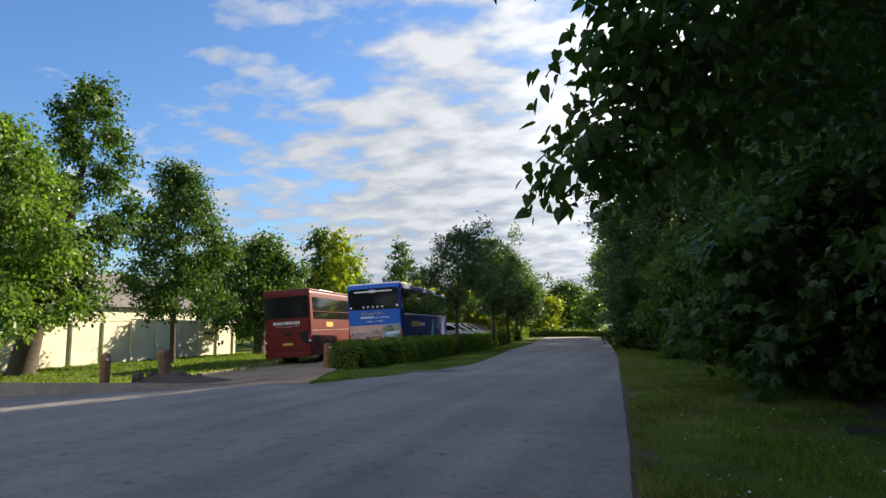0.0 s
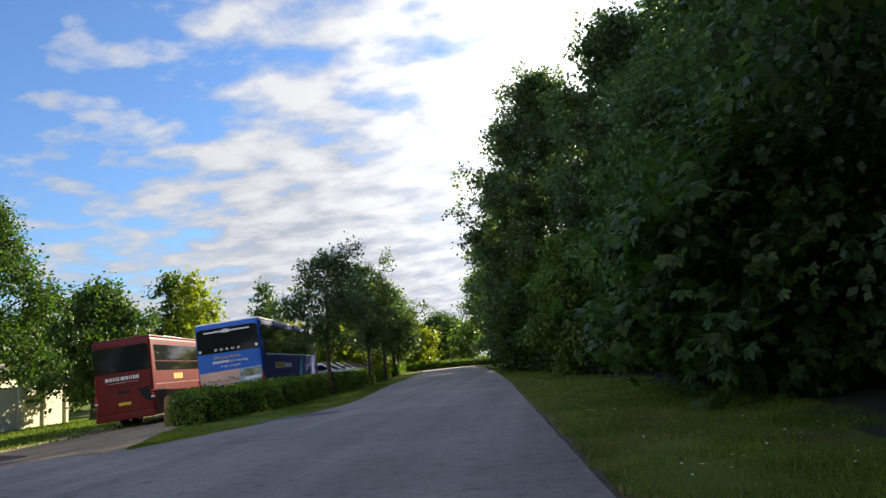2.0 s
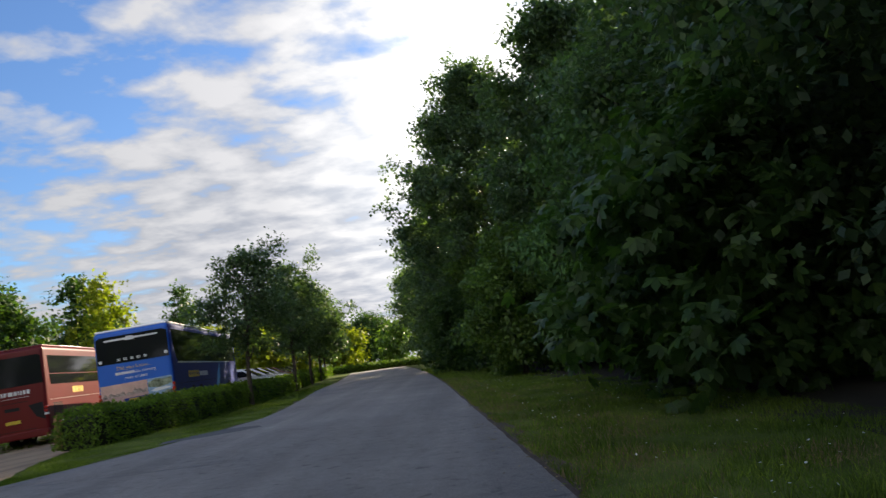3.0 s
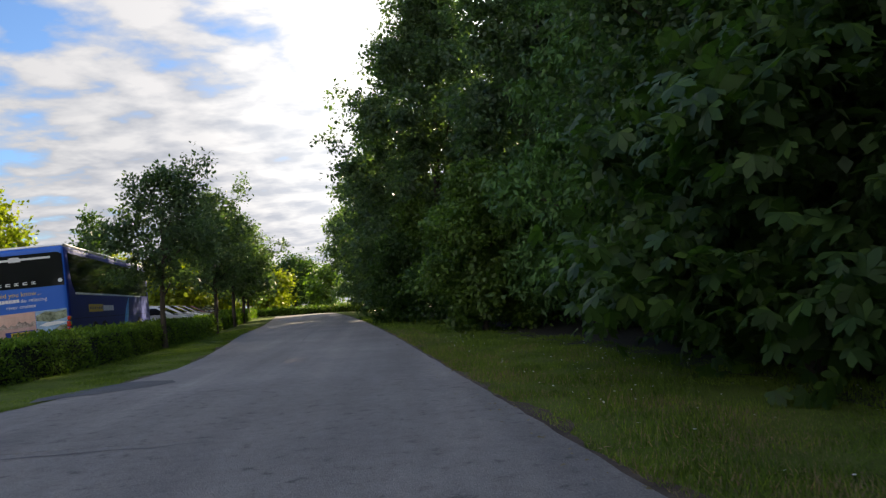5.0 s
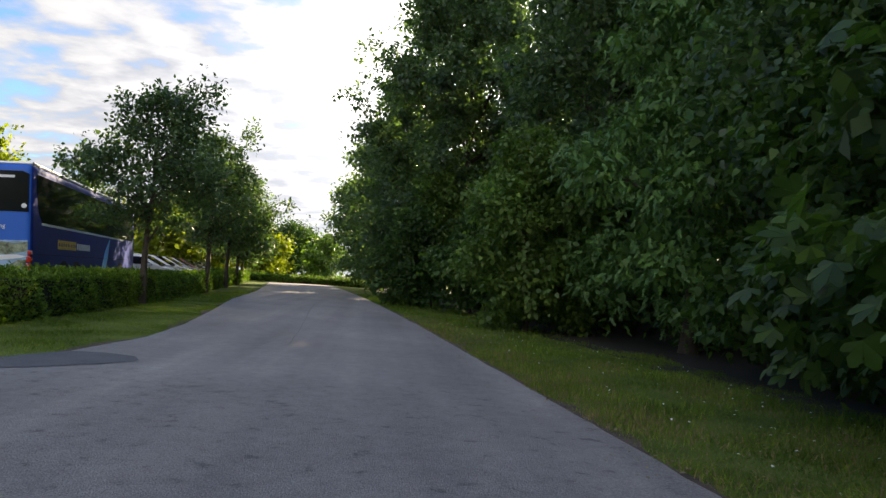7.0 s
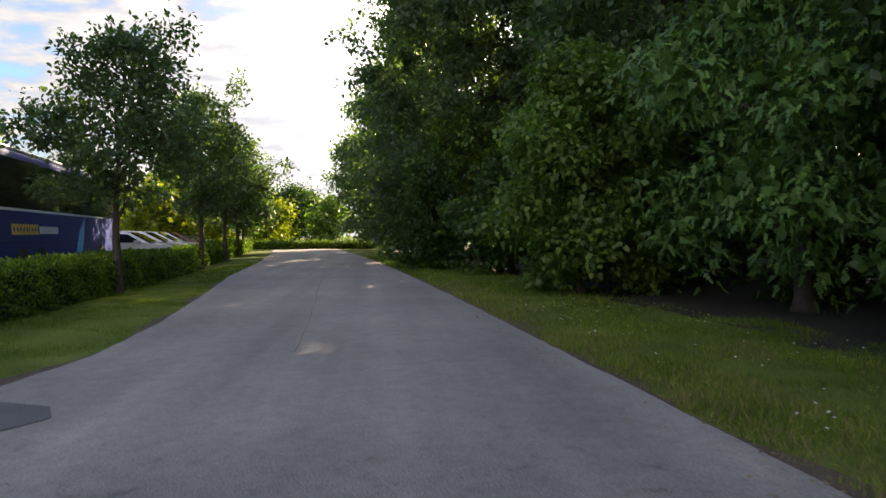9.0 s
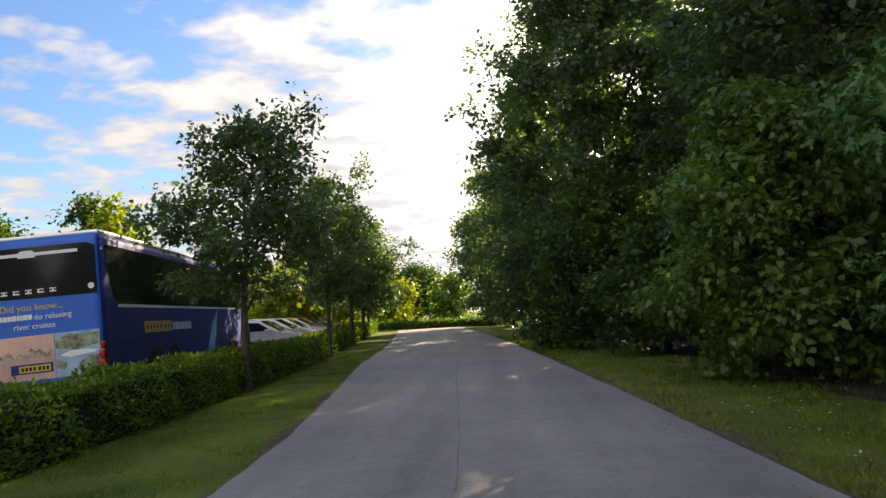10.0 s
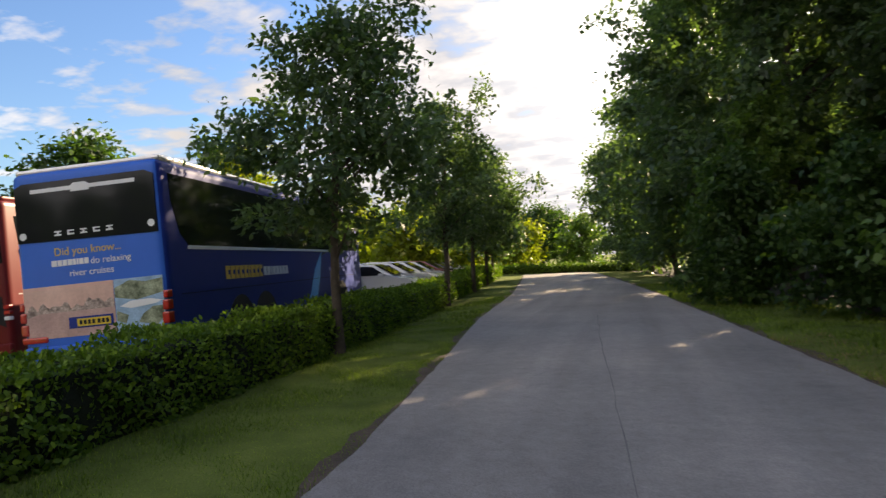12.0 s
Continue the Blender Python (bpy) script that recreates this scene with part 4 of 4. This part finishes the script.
        for w in (0.17, 0.17, 0.15, 0.18, 0.16, 0.08, 0.18, 0.17, 0.15):
            bm = bmesh.new()
            slab(bm, [(y, 1.42), (y + w, 1.42), (y + w, 1.5), (y + w * 0.5, 1.5), (y + w * 0.5, 1.58), (y + w, 1.58), (y + w, 1.66), (y, 1.66)], 0, at, 0.009)
            y += w + 0.035
            part("name_bar", bm, M_GOLD, th, "gold brand letter as a plain shape")
        for w in (0.15, 0.16, 0.08, 0.15, 0.16, 0.14, 0.15, 0.15):
            bm = bmesh.new()
            slab(bm, [(y + 0.05, 1.44), (y + 0.05 + w, 1.44), (y + 0.05 + w, 1.62), (y + 0.05, 1.62)], 0, at, 0.009)
            y += w + 0.04
            part("name_bar", bm, M_WHITE, th, "pale brand letter as a plain shape")


def red_coach():
    L, H = 12.0, 3.66
    th = coach("coach", pose(-8.85, 10.45, lie(-8.85) - 0.02, 0, -4.0, 11.0), L, H, M_MAROON, M_RED_SHADED, "dark red touring coach parked beside another coach", (2.6, 3.7, 9.4))
    bm = bmesh.new()
    slab(bm, [(-1.16, 2.3), (1.12, 2.3), (1.1, 3.32), (1.0, 3.38), (-1.05, 3.38), (-1.16, 3.3)], 1, -0.012, 0.03)
    part("rear_window", bm, M_GLASS, th, "dark tinted rear window")
    bars("name_bar", -0.72, 1.98, (0.14, 0.1, 0.05, 0.06, 0.07, 0.0, 0.16, 0.1, 0.05, 0.05, 0.1, 0.1), 0.035, 0.15, -0.008, M_WHITE, th, "cream script of a firm's name as plain bars")
    bars("name_bar", -0.6, 1.88, (1.2,), 0, 0.012, -0.008, M_WHITE, th)
    bars("grille", -0.25, 1.42, (0.5,), 0, 0.12, -0.012, M_BLACK, th, "small dark oval vent")
    bars("number_plate", -0.25, 0.95, (0.5,), 0, 0.12, -0.014, M_PLATE, th, "yellow number plate")
    bars("panel_seam", -0.55, 1.7, (1.1,), 0, 0.02, -0.006, M_BLACK, th)
    bars("panel_seam", -0.7, 0.68, (1.5,), 0, 0.015, -0.006, M_BLACK, th)
    bm = bmesh.new()
    slab(bm, [(0.55, 1.55), (1.05, 1.6), (1.1, 0.95), (0.8, 1.1)], 1, -0.008, 0.01)
    part("grille", bm, M_BLACK, th, "dark slanted vent")
    for s in (-1, 1):
        for i in range(3):
            bm = bmesh.new()
            a, b = sorted((s * (HW + 0.005), s * (HW - 0.13)))
            box(bm, a, b, -0.02, 0.1, 1.1 + i * 0.12, 1.18 + i * 0.12, 0.02)
            part("tail_lamp", bm, M_LAMP if i else M_WHITE, th, "small tail lamp")
    bm = bmesh.new()
    box(bm, -HW + 0.01, HW - 0.01, -0.04, 0.2, 0.36, 0.62, 0.06, 3)
    part("bumper", bm, M_MAROON, th)
    for s in (1, -1):
        at = HW - 0.001 if s > 0 else -HW - 0.011
        for y0, y1, z0, z1 in ((0.45, L - 0.5, 2.62, 3.3), (0.5, 3.2, 2.2, 2.58), (3.3, 7.0, 2.2, 2.58), (7.1, L - 0.5, 2.2, 2.58)):
            bm = bmesh.new()
            slab(bm, [(y0, z0), (y1, z0), (y1 + 0.1, z1), (y0 - 0.1, z1)], 0, at, 0.012)
            part("side_window", bm, M_GLASS, th, "dark side window")
        bm = bmesh.new()
        for i in range(14):
            slab(bm, [(0.5, 0.75 + i * 0.055), (1.4, 0.75 + i * 0.055), (1.4, 0.78 + i * 0.055), (0.5, 0.78 + i * 0.055)], 0, at, 0.01)
        part("grille", bm, M_BLACK, th, "dark engine grille")
        bm = bmesh.new()
        slab(bm, [(0.3, 1.62), (L - 1, 1.62), (L - 1, 1.64), (0.3, 1.64)], 0, at, 0.008)
        part("waist_strip", bm, M_CHROME, th)
        y = 2.6
        for w in (0.3, 0.22, 0.1, 0.14, 0.16):
            bm = bmesh.new()
            slab(bm, [(y, 1.8), (y + w, 1.8), (y + w, 2.05), (y, 2.05)], 0, at, 0.009)
            y += w + 0.06
            part("name_bar", bm, M_GOLD, th, "pale gold script as a plain shape")
    bm = bmesh.new()
    box(bm, -0.8, 0.8, 3.0, 5.4, H, H + 0.18, 0.07)
    part("roof_unit", bm, M_CHROME, th, "pale air conditioning unit")


blue_coach()
red_coach()


# ---- cars ----
def car(m, paint, label):
    th = thing("car", m, label, "car", "cars parked beside the hedge")
    bm = bmesh.new()
    outline = [(-2.1, 0.35), (-2.12, 0.75), (-2.0, 0.95), (-1.0, 1.02), (0.95, 1.0), (1.75, 0.86), (2.08, 0.66), (2.1, 0.35)]
    slab(bm, outline, 1, -0.88, 1.76)
    bmesh.ops.bevel(bm, geom=bm.edges[:], offset=0.06, segments=2, affect="EDGES")
    part("body", bm, paint, th)
    bm = bmesh.new()
    low = [(-1.95, 0.98), (1.1, 0.98)]
    vs = [bm.verts.new((x, s * w, z)) for (x, z), w in ((low[0], 0.82), (low[1], 0.82), ((0.3, 1.42), 0.64), ((-0.5, 1.5), 0.64), ((-1.6, 1.42), 0.64)) for s in (-1, 1)]
    for q in ((0, 2, 4, 6, 8), (9, 7, 5, 3, 1)):
        bm.faces.new([vs[i] for i in q])
    for a, b in ((0, 2), (2, 4), (4, 6), (6, 8), (8, 0)):
        bm.faces.new((vs[a], vs[b], vs[b + 1], vs[a + 1]))
    bmesh.ops.bevel(bm, geom=bm.edges[:], offset=0.04, segments=2, affect="EDGES")
    part("cabin", bm, paint, th)
    for s in (-1, 1):
        for pts in ([(-1.75, 1.03), (-0.55, 1.03), (-0.55, 1.37), (-1.55, 1.35)], [(-0.47, 1.03), (0.8, 1.03), (0.28, 1.35), (-0.45, 1.38)]):
            bm = bmesh.new()
            v = []
            for x, z in pts:
                y = s * (0.835 - (z - 0.98) / 0.46 * 0.18 + 0.006)
                v.append(bm.verts.new((x, y, z)))
            w = [bm.verts.new(q.co + Vector((0, -s * 0.02, 0))) for q in v]
            bm.faces.new(v)
            bm.faces.new(list(reversed(w)))
            for i in range(4):
                bm.faces.new((v[i], w[i], w[(i + 1) % 4], v[(i + 1) % 4]))
            part("side_window", bm, M_GLASS, th)
        bm = bmesh.new()
        box(bm, 0.55, 0.75, s * 0.9 - 0.09, s * 0.9 + 0.09, 0.98, 1.1, 0.03)
        part("wing_mirror", bm, paint, th)
        bm = bmesh.new()
        box(bm, 1.9, 2.1, s * 0.66 - 0.16, s * 0.66 + 0.16, 0.62, 0.74, 0.03)
        part("headlamp", bm, M_WHITE, th)
        bm = bmesh.new()
        box(bm, -2.13, -2.02, s * 0.7 - 0.12, s * 0.7 + 0.12, 0.72, 0.9, 0.02)
        part("tail_lamp", bm, M_LAMP, th)
    bm = bmesh.new()
    v = [bm.verts.new(p) for p in ((1.07, -0.7, 1.03), (1.07, 0.7, 1.03), (0.36, 0.56, 1.4), (0.36, -0.56, 1.4))]
    bm.faces.new(v)
    g = bmesh.ops.extrude_face_region(bm, geom=bm.faces[:])
    bmesh.ops.translate(bm, vec=(0.03, 0, 0.03), verts=[q for q in g["geom"] if isinstance(q, bmesh.types.BMVert)])
    part("windscreen", bm, M_GLASS, th)
    for x in (-1.3, 1.3):
        for s in (-1, 1):
            wh = new("wheel")
            wh.parent, wh.location, wh.rotation_euler = th, (x, s * 0.8, 0.32), (0, 0, radians(90))
            for nm, r, d, mt in (("tyre", 0.32, 0.2, M_BLACK), ("rim", 0.21, 0.22, M_CHROME)):
                bm = bmesh.new()
                bmesh.ops.create_cone(bm, cap_ends=True, segments=20, radius1=r, radius2=r, depth=d, matrix=Matrix.Rotation(radians(90), 4, "Y"))
                part(nm, bm, mt, wh)
    return th


for i, (paint, lb) in enumerate(((M_CARWHITE, "white hatchback parked behind the hedge"), (M_CARSILVER, "silver hatchback parked behind the hedge"), (M_CARWHITE, "white hatchback parked behind the hedge"),
                                 (M_CARSILVER, "silver hatchback parked behind the hedge"), (M_CARRED, "dark red hatchback parked behind the hedge"), (M_CARDARK, "black hatchback parked behind the hedge"),
                                 (M_CARSILVER, "silver hatchback parked behind the hedge"), (M_CARDARK, "black hatchback parked behind the hedge"))):
    y = 22.6 + i * 2.6
    x = hedge_front(y) - 3.25
    car(pose(x, y, lie(x, y) + 0.012, 0, -1.0, 8), paint, lb)


# ---- wall, house and posts ----
def garden_wall():
    th = thing("garden_wall", pose(-26.3, 30.0, lie(-26.3) - 0.05), "tall cream-painted wall with regular piers beside the lawn", "wall")
    d = Vector((2.4, -22.0, 0)).normalized()
    turn = math.degrees(math.atan2(d.y, d.x))
    run = new("wall_body")
    run.parent, run.matrix_local = th, pose(0, 0, 0, 0, 0, turn)
    bm = bmesh.new()
    box(bm, 0, 60, -0.15, 0.15, 0, 2.75, 0.01)
    part("wall_panel", bm, M_WALL, run)
    bm = bmesh.new()
    box(bm, -0.05, 60, -0.2, 0.2, 2.75, 2.85, 0.02)
    part("coping", bm, M_WALL, run)
    bm = bmesh.new()
    box(bm, -0.15, 0.15, -9, 0, 0, 2.75, 0.01)
    part("wall_panel", bm, M_WALL, run)
    for i in range(20):
        bm = bmesh.new()
        box(bm, i * 2.6 + 0.1, i * 2.6 + 0.42, 0.15, 0.3, 0, 2.7, 0.02)
        part("pier", bm, M_WALL, run)


def house():
    th = thing("house", pose(-36, 22, lie(-36)), "pale house with a grey slate roof behind the wall", "house")
    bm = bmesh.new()
    box(bm, -5, 5, -9, 9, 0, 4.2)
    part("wall", bm, M_WALL, th)
    bm = bmesh.new()
    slab(bm, [(-5.4, 4.1), (5.4, 4.1), (0, 7.0)], 1, -9.4, 18.8)
    part("roof", bm, M_ROOF, th, "grey slate roof")
    for y in (-6, -2, 2, 6):
        bm = bmesh.new()
        box(bm, 4.97, 5.03, y - 0.6, y + 0.6, 1.6, 3.2, 0.01)
        part("window", bm, M_GLASS, th)


def bollard(x, y, h, r, mat, label, tilt=(0, 0)):
    th = thing("bollard", pose(x, y, lie(x) - 0.03, tilt[0], tilt[1], 20), label, "bollard", "timber bollards at the entrance")
    bm = bmesh.new()
    seg = 8
    rings = []
    for z, k in ((0, 1.05), (0.1, 1.0), (h * 0.5, 0.97), (h * 0.85, 1.0), (h * 0.95, 0.92), (h, 0.7), (h + 0.03, 0.3)):
        rings.append([bm.verts.new((r * k * (1 + 0.05 * math.sin(i * 2.3 + z)) * math.cos(6.2832 * (i + 0.5) / seg), r * k * math.sin(6.2832 * (i + 0.5) / seg), z)) for i in range(seg)])
    for a, b in zip(rings, rings[1:]):
        for i in range(seg):
            bm.faces.new((a[i], a[(i + 1) % seg], b[(i + 1) % seg], b[i]))
    bm.faces.new(rings[-1])
    part("post", bm, mat, th)
    if tilt == (0, 0):
        bm = bmesh.new()
        bmesh.ops.create_cone(bm, cap_ends=True, segments=14, radius1=0.05, radius2=0.05, depth=0.02, matrix=Matrix.Translation((r * 0.75, -r * 0.72, h * 0.86)) @ Matrix.Rotation(radians(90), 4, "X") @ Matrix.Rotation(radians(45), 4, "Y"))
        part("reflector", bm, M_WHITE, th, "small round white reflector")


garden_wall()
house()
bollard(-6.2, -3.6, 1.02, 0.135, M_POST, "square brown timber bollard with a white reflector")
bollard(-4.55, -3.05, 1.02, 0.17, M_POST_GREY, "leaning weathered timber bollard in a heap of earth", (3, -6))
bollard(-3.0, 3.5, 0.9, 0.15, M_POST, "brown timber bollard beside the coaches")


def heap(x, y, r, h, label):
    rnd = random.Random(7)
    bm = bmesh.new()
    bmesh.ops.create_grid(bm, x_segments=26, y_segments=26, size=r)
    for v in bm.verts:
        d = math.hypot(v.co.x, v.co.y * 1.5) / r
        v.co.z = lie(x + v.co.x) - lie(x) - 0.03 - 0.3 * max(0, d - 0.9) + h * max(0, 1 - d) ** 1.2 * (0.7 + 0.6 * abs(noise.noise(v.co * 4))) + 0.06 * max(0, 1 - d) * noise.noise(v.co * 9)
    ob = part("earth_mound", bm, M_DIRT, None, smooth=True)
    ob.matrix_world = pose(x, y, lie(x))
    for i in range(9):
        a = rnd.uniform(0, 6.28)
        bm = bmesh.new()
        bmesh.ops.create_icosphere(bm, subdivisions=2, radius=rnd.uniform(0.07, 0.16))
        for v in bm.verts:
            v.co *= 1 + 0.35 * noise.noise(v.co * 9 + Vector((i, 0, 0)))
        st = part("clod", bm, M_DIRT, ob)
        st.location = (math.cos(a) * r * 0.4, math.sin(a) * r * 0.28, h * 0.45)
    tagged(ob, label, "earth mound")


heap(-4.45, -3.1, 2.3, 0.5, "low mound of loose brown earth round a bollard")


# ---- road details ----
def flat_shape(name, outline, z, mat, label):
    bm = bmesh.new()
    bm.faces.new([bm.verts.new((x, y, z)) for x, y in outline])
    ob = part(name, bm, mat)
    return tagged(ob, label, "road patch", kind="structure")


flat_shape("tar_patch", [(3.45, -0.35), (3.2, -0.75), (2.7, -1.2), (2.2, -1.5), (1.95, -1.75), (1.85, -1.3), (2.2, -0.5), (2.55, 0.1), (2.9, 0.12), (3.3, -0.05)], 0.026, M_PATCH, "dark tar patch at the road's edge")
rnd = random.Random(3)
seam_a = [(-0.5 + k * 0.25, -5.6 + 0.05 * k * 0.25 + rnd.uniform(-0.04, 0.04)) for k in range(24)]
flat_shape("tar_seam", seam_a + [(x, y - rnd.uniform(0.01, 0.035)) for x, y in reversed(seam_a)], 0.025, M_PATCH, "ragged dark seam across the asphalt")
seam_b = [(4.75 + 0.02 * math.sin(k * 0.3) + rnd.uniform(-0.015, 0.015) - 0.035 * k, 2 + k * 0.6) for k in range(24)]
flat_shape("tar_seam", seam_b + [(x - rnd.uniform(0.006, 0.018), y) for x, y in reversed(seam_b)], 0.025, M_SEAM, "long dark seam along the asphalt")


# ---- grass ----
def grass(name, n, area, height, mat, label, seed, bias=1.0):
    """area(rng, n): x and y of each blade."""
    rng = np.random.default_rng(seed)
    x, y = area(rng, n)
    z = np.array([lie(v) for v in x])
    P = np.stack([x, y, z], 1)
    A = rng.normal(size=(n, 3)) * 0.45 + np.array((0, 0, 1.0))
    A[:, 2] = np.abs(A[:, 2])
    U = rng.normal(size=(n, 3)) * np.array((1, 1, 0.1))
    tall = 0.75 + 0.5 * np.sin(x * 3.1 + np.sin(y * 1.7) * 2) * np.sin(y * 2.3)
    ob = foliage(name, BLADE * np.array((bias, 1, 1)), P, A, U, height * (0.5 + 0.7 * rng.random(n)) * np.clip(tall, 0.4, 1.3), mat)
    return tagged(ob, label, "grass", kind="stuff")


def right_verge(y0, y1, wide, power=1.5):
    def area(rng, n):
        y = y0 + (y1 - y0) * rng.random(n)
        x = np.array([road_right(v) for v in y]) + 0.06 + wide * rng.random(n) ** power
        return x, y
    return area


def left_verge(y0, y1):
    def area(rng, n):
        y = y0 + (y1 - y0) * rng.random(n)
        a = np.array([(hedge_front(v) - 0.05) if v > 0.2 else 1.2 - (v + 5.15) * 0.40 for v in y])
        b = np.array([road_left(v) for v in y])
        return a + (b - a) * rng.random(n), y
    return area


grass("grass", 120000, right_verge(-17.5, 4, 3.6, 1.1), 0.1, M_BLADE, "rough green verge grass under the trees", 81, 0.8)
grass("grass", 30000, right_verge(4, 30, 3.2, 1.1), 0.11, M_BLADE, "rough green verge grass under the trees", 82, 1.3)
grass("grass", 80000, left_verge(-5.1, 14), 0.05, M_BLADE, "short mown grass between hedge and road", 83, 1.0)
grass("grass", 20000, left_verge(14, 46), 0.08, M_BLADE, "short mown grass between hedge and road", 84, 2.0)
grass("grass", 11000, right_verge(-17, 12, 1.0, 1.6), 0.09, M_DRY, "dry straw-coloured tufts at the verge's edge", 85, 1.0)


def dry_patches(rng, n):
    """Blades gathered in about forty worn patches of the verge."""
    cy = -9 + 12 * rng.random(40)
    off = 0.25 + 2.3 * rng.random(40)
    k = rng.integers(0, 40, n)
    y = cy[k] + 0.28 * rng.normal(size=n)
    x = np.array([road_right(v) for v in y]) + np.maximum(off[k] + 0.22 * rng.normal(size=n), 0.04)
    return x, y


grass("grass", 14000, dry_patches, 0.075, M_DRY, "straw-coloured patches of cut and trodden grass", 87, 0.9)
grass("grass", 25000, lambda rng, n: (-8.5 - 17 * rng.random(n), -3 + 34 * rng.random(n)), 0.16, M_BLADE, "short sunlit lawn before the wall", 86, 3.0)


def daisies():
    rng = np.random.default_rng(90)
    n = 320
    y = -15 + 24 * rng.random(n)
    x = np.array([road_right(v) for v in y]) + 0.6 + 2.6 * rng.random(n)
    P = np.stack([x, y, np.full(n, 0.05) + 0.03 * rng.random(n)], 1)
    a = rng.normal(size=(n, 3)) * np.array((1, 1, 0.2))
    ob = foliage("daisies", np.array([(-0.5, 0, 0), (-0.3, 0.5, 0), (0.3, 0.5, 0), (0.5, 0, 0), (0.3, -0.5, 0), (-0.3, -0.5, 0)]), P, a, np.tile((0, 0, 1.0), (n, 1)) + rng.normal(size=(n, 3)) * 0.3, np.full(n, 0.022), M_PETAL)
    tagged(ob, "small white daisies scattered in the grass", "flowers", kind="stuff")


daisies()


def litter():
    rng = np.random.default_rng(95)
    n = 260
    y = -16 + 26 * rng.random(n)
    x = np.array([road_right(v) for v in y]) - 0.5 * rng.random(n) ** 2 + 0.15 * rng.random(n)
    P = np.stack([x, y, np.full(n, 0.028)], 1)
    a = rng.normal(size=(n, 3)) * np.array((1, 1, 0.1))
    ob = foliage("fallen_leaves", OVATE, P, a, np.tile((0, 0, 1.0), (n, 1)) + rng.normal(size=(n, 3)) * 0.15, 0.02 + 0.035 * rng.random(n), M_DRY)
    tagged(ob, "dry leaves and bits strewn along the road's edge", "fallen leaves", kind="stuff")


litter()
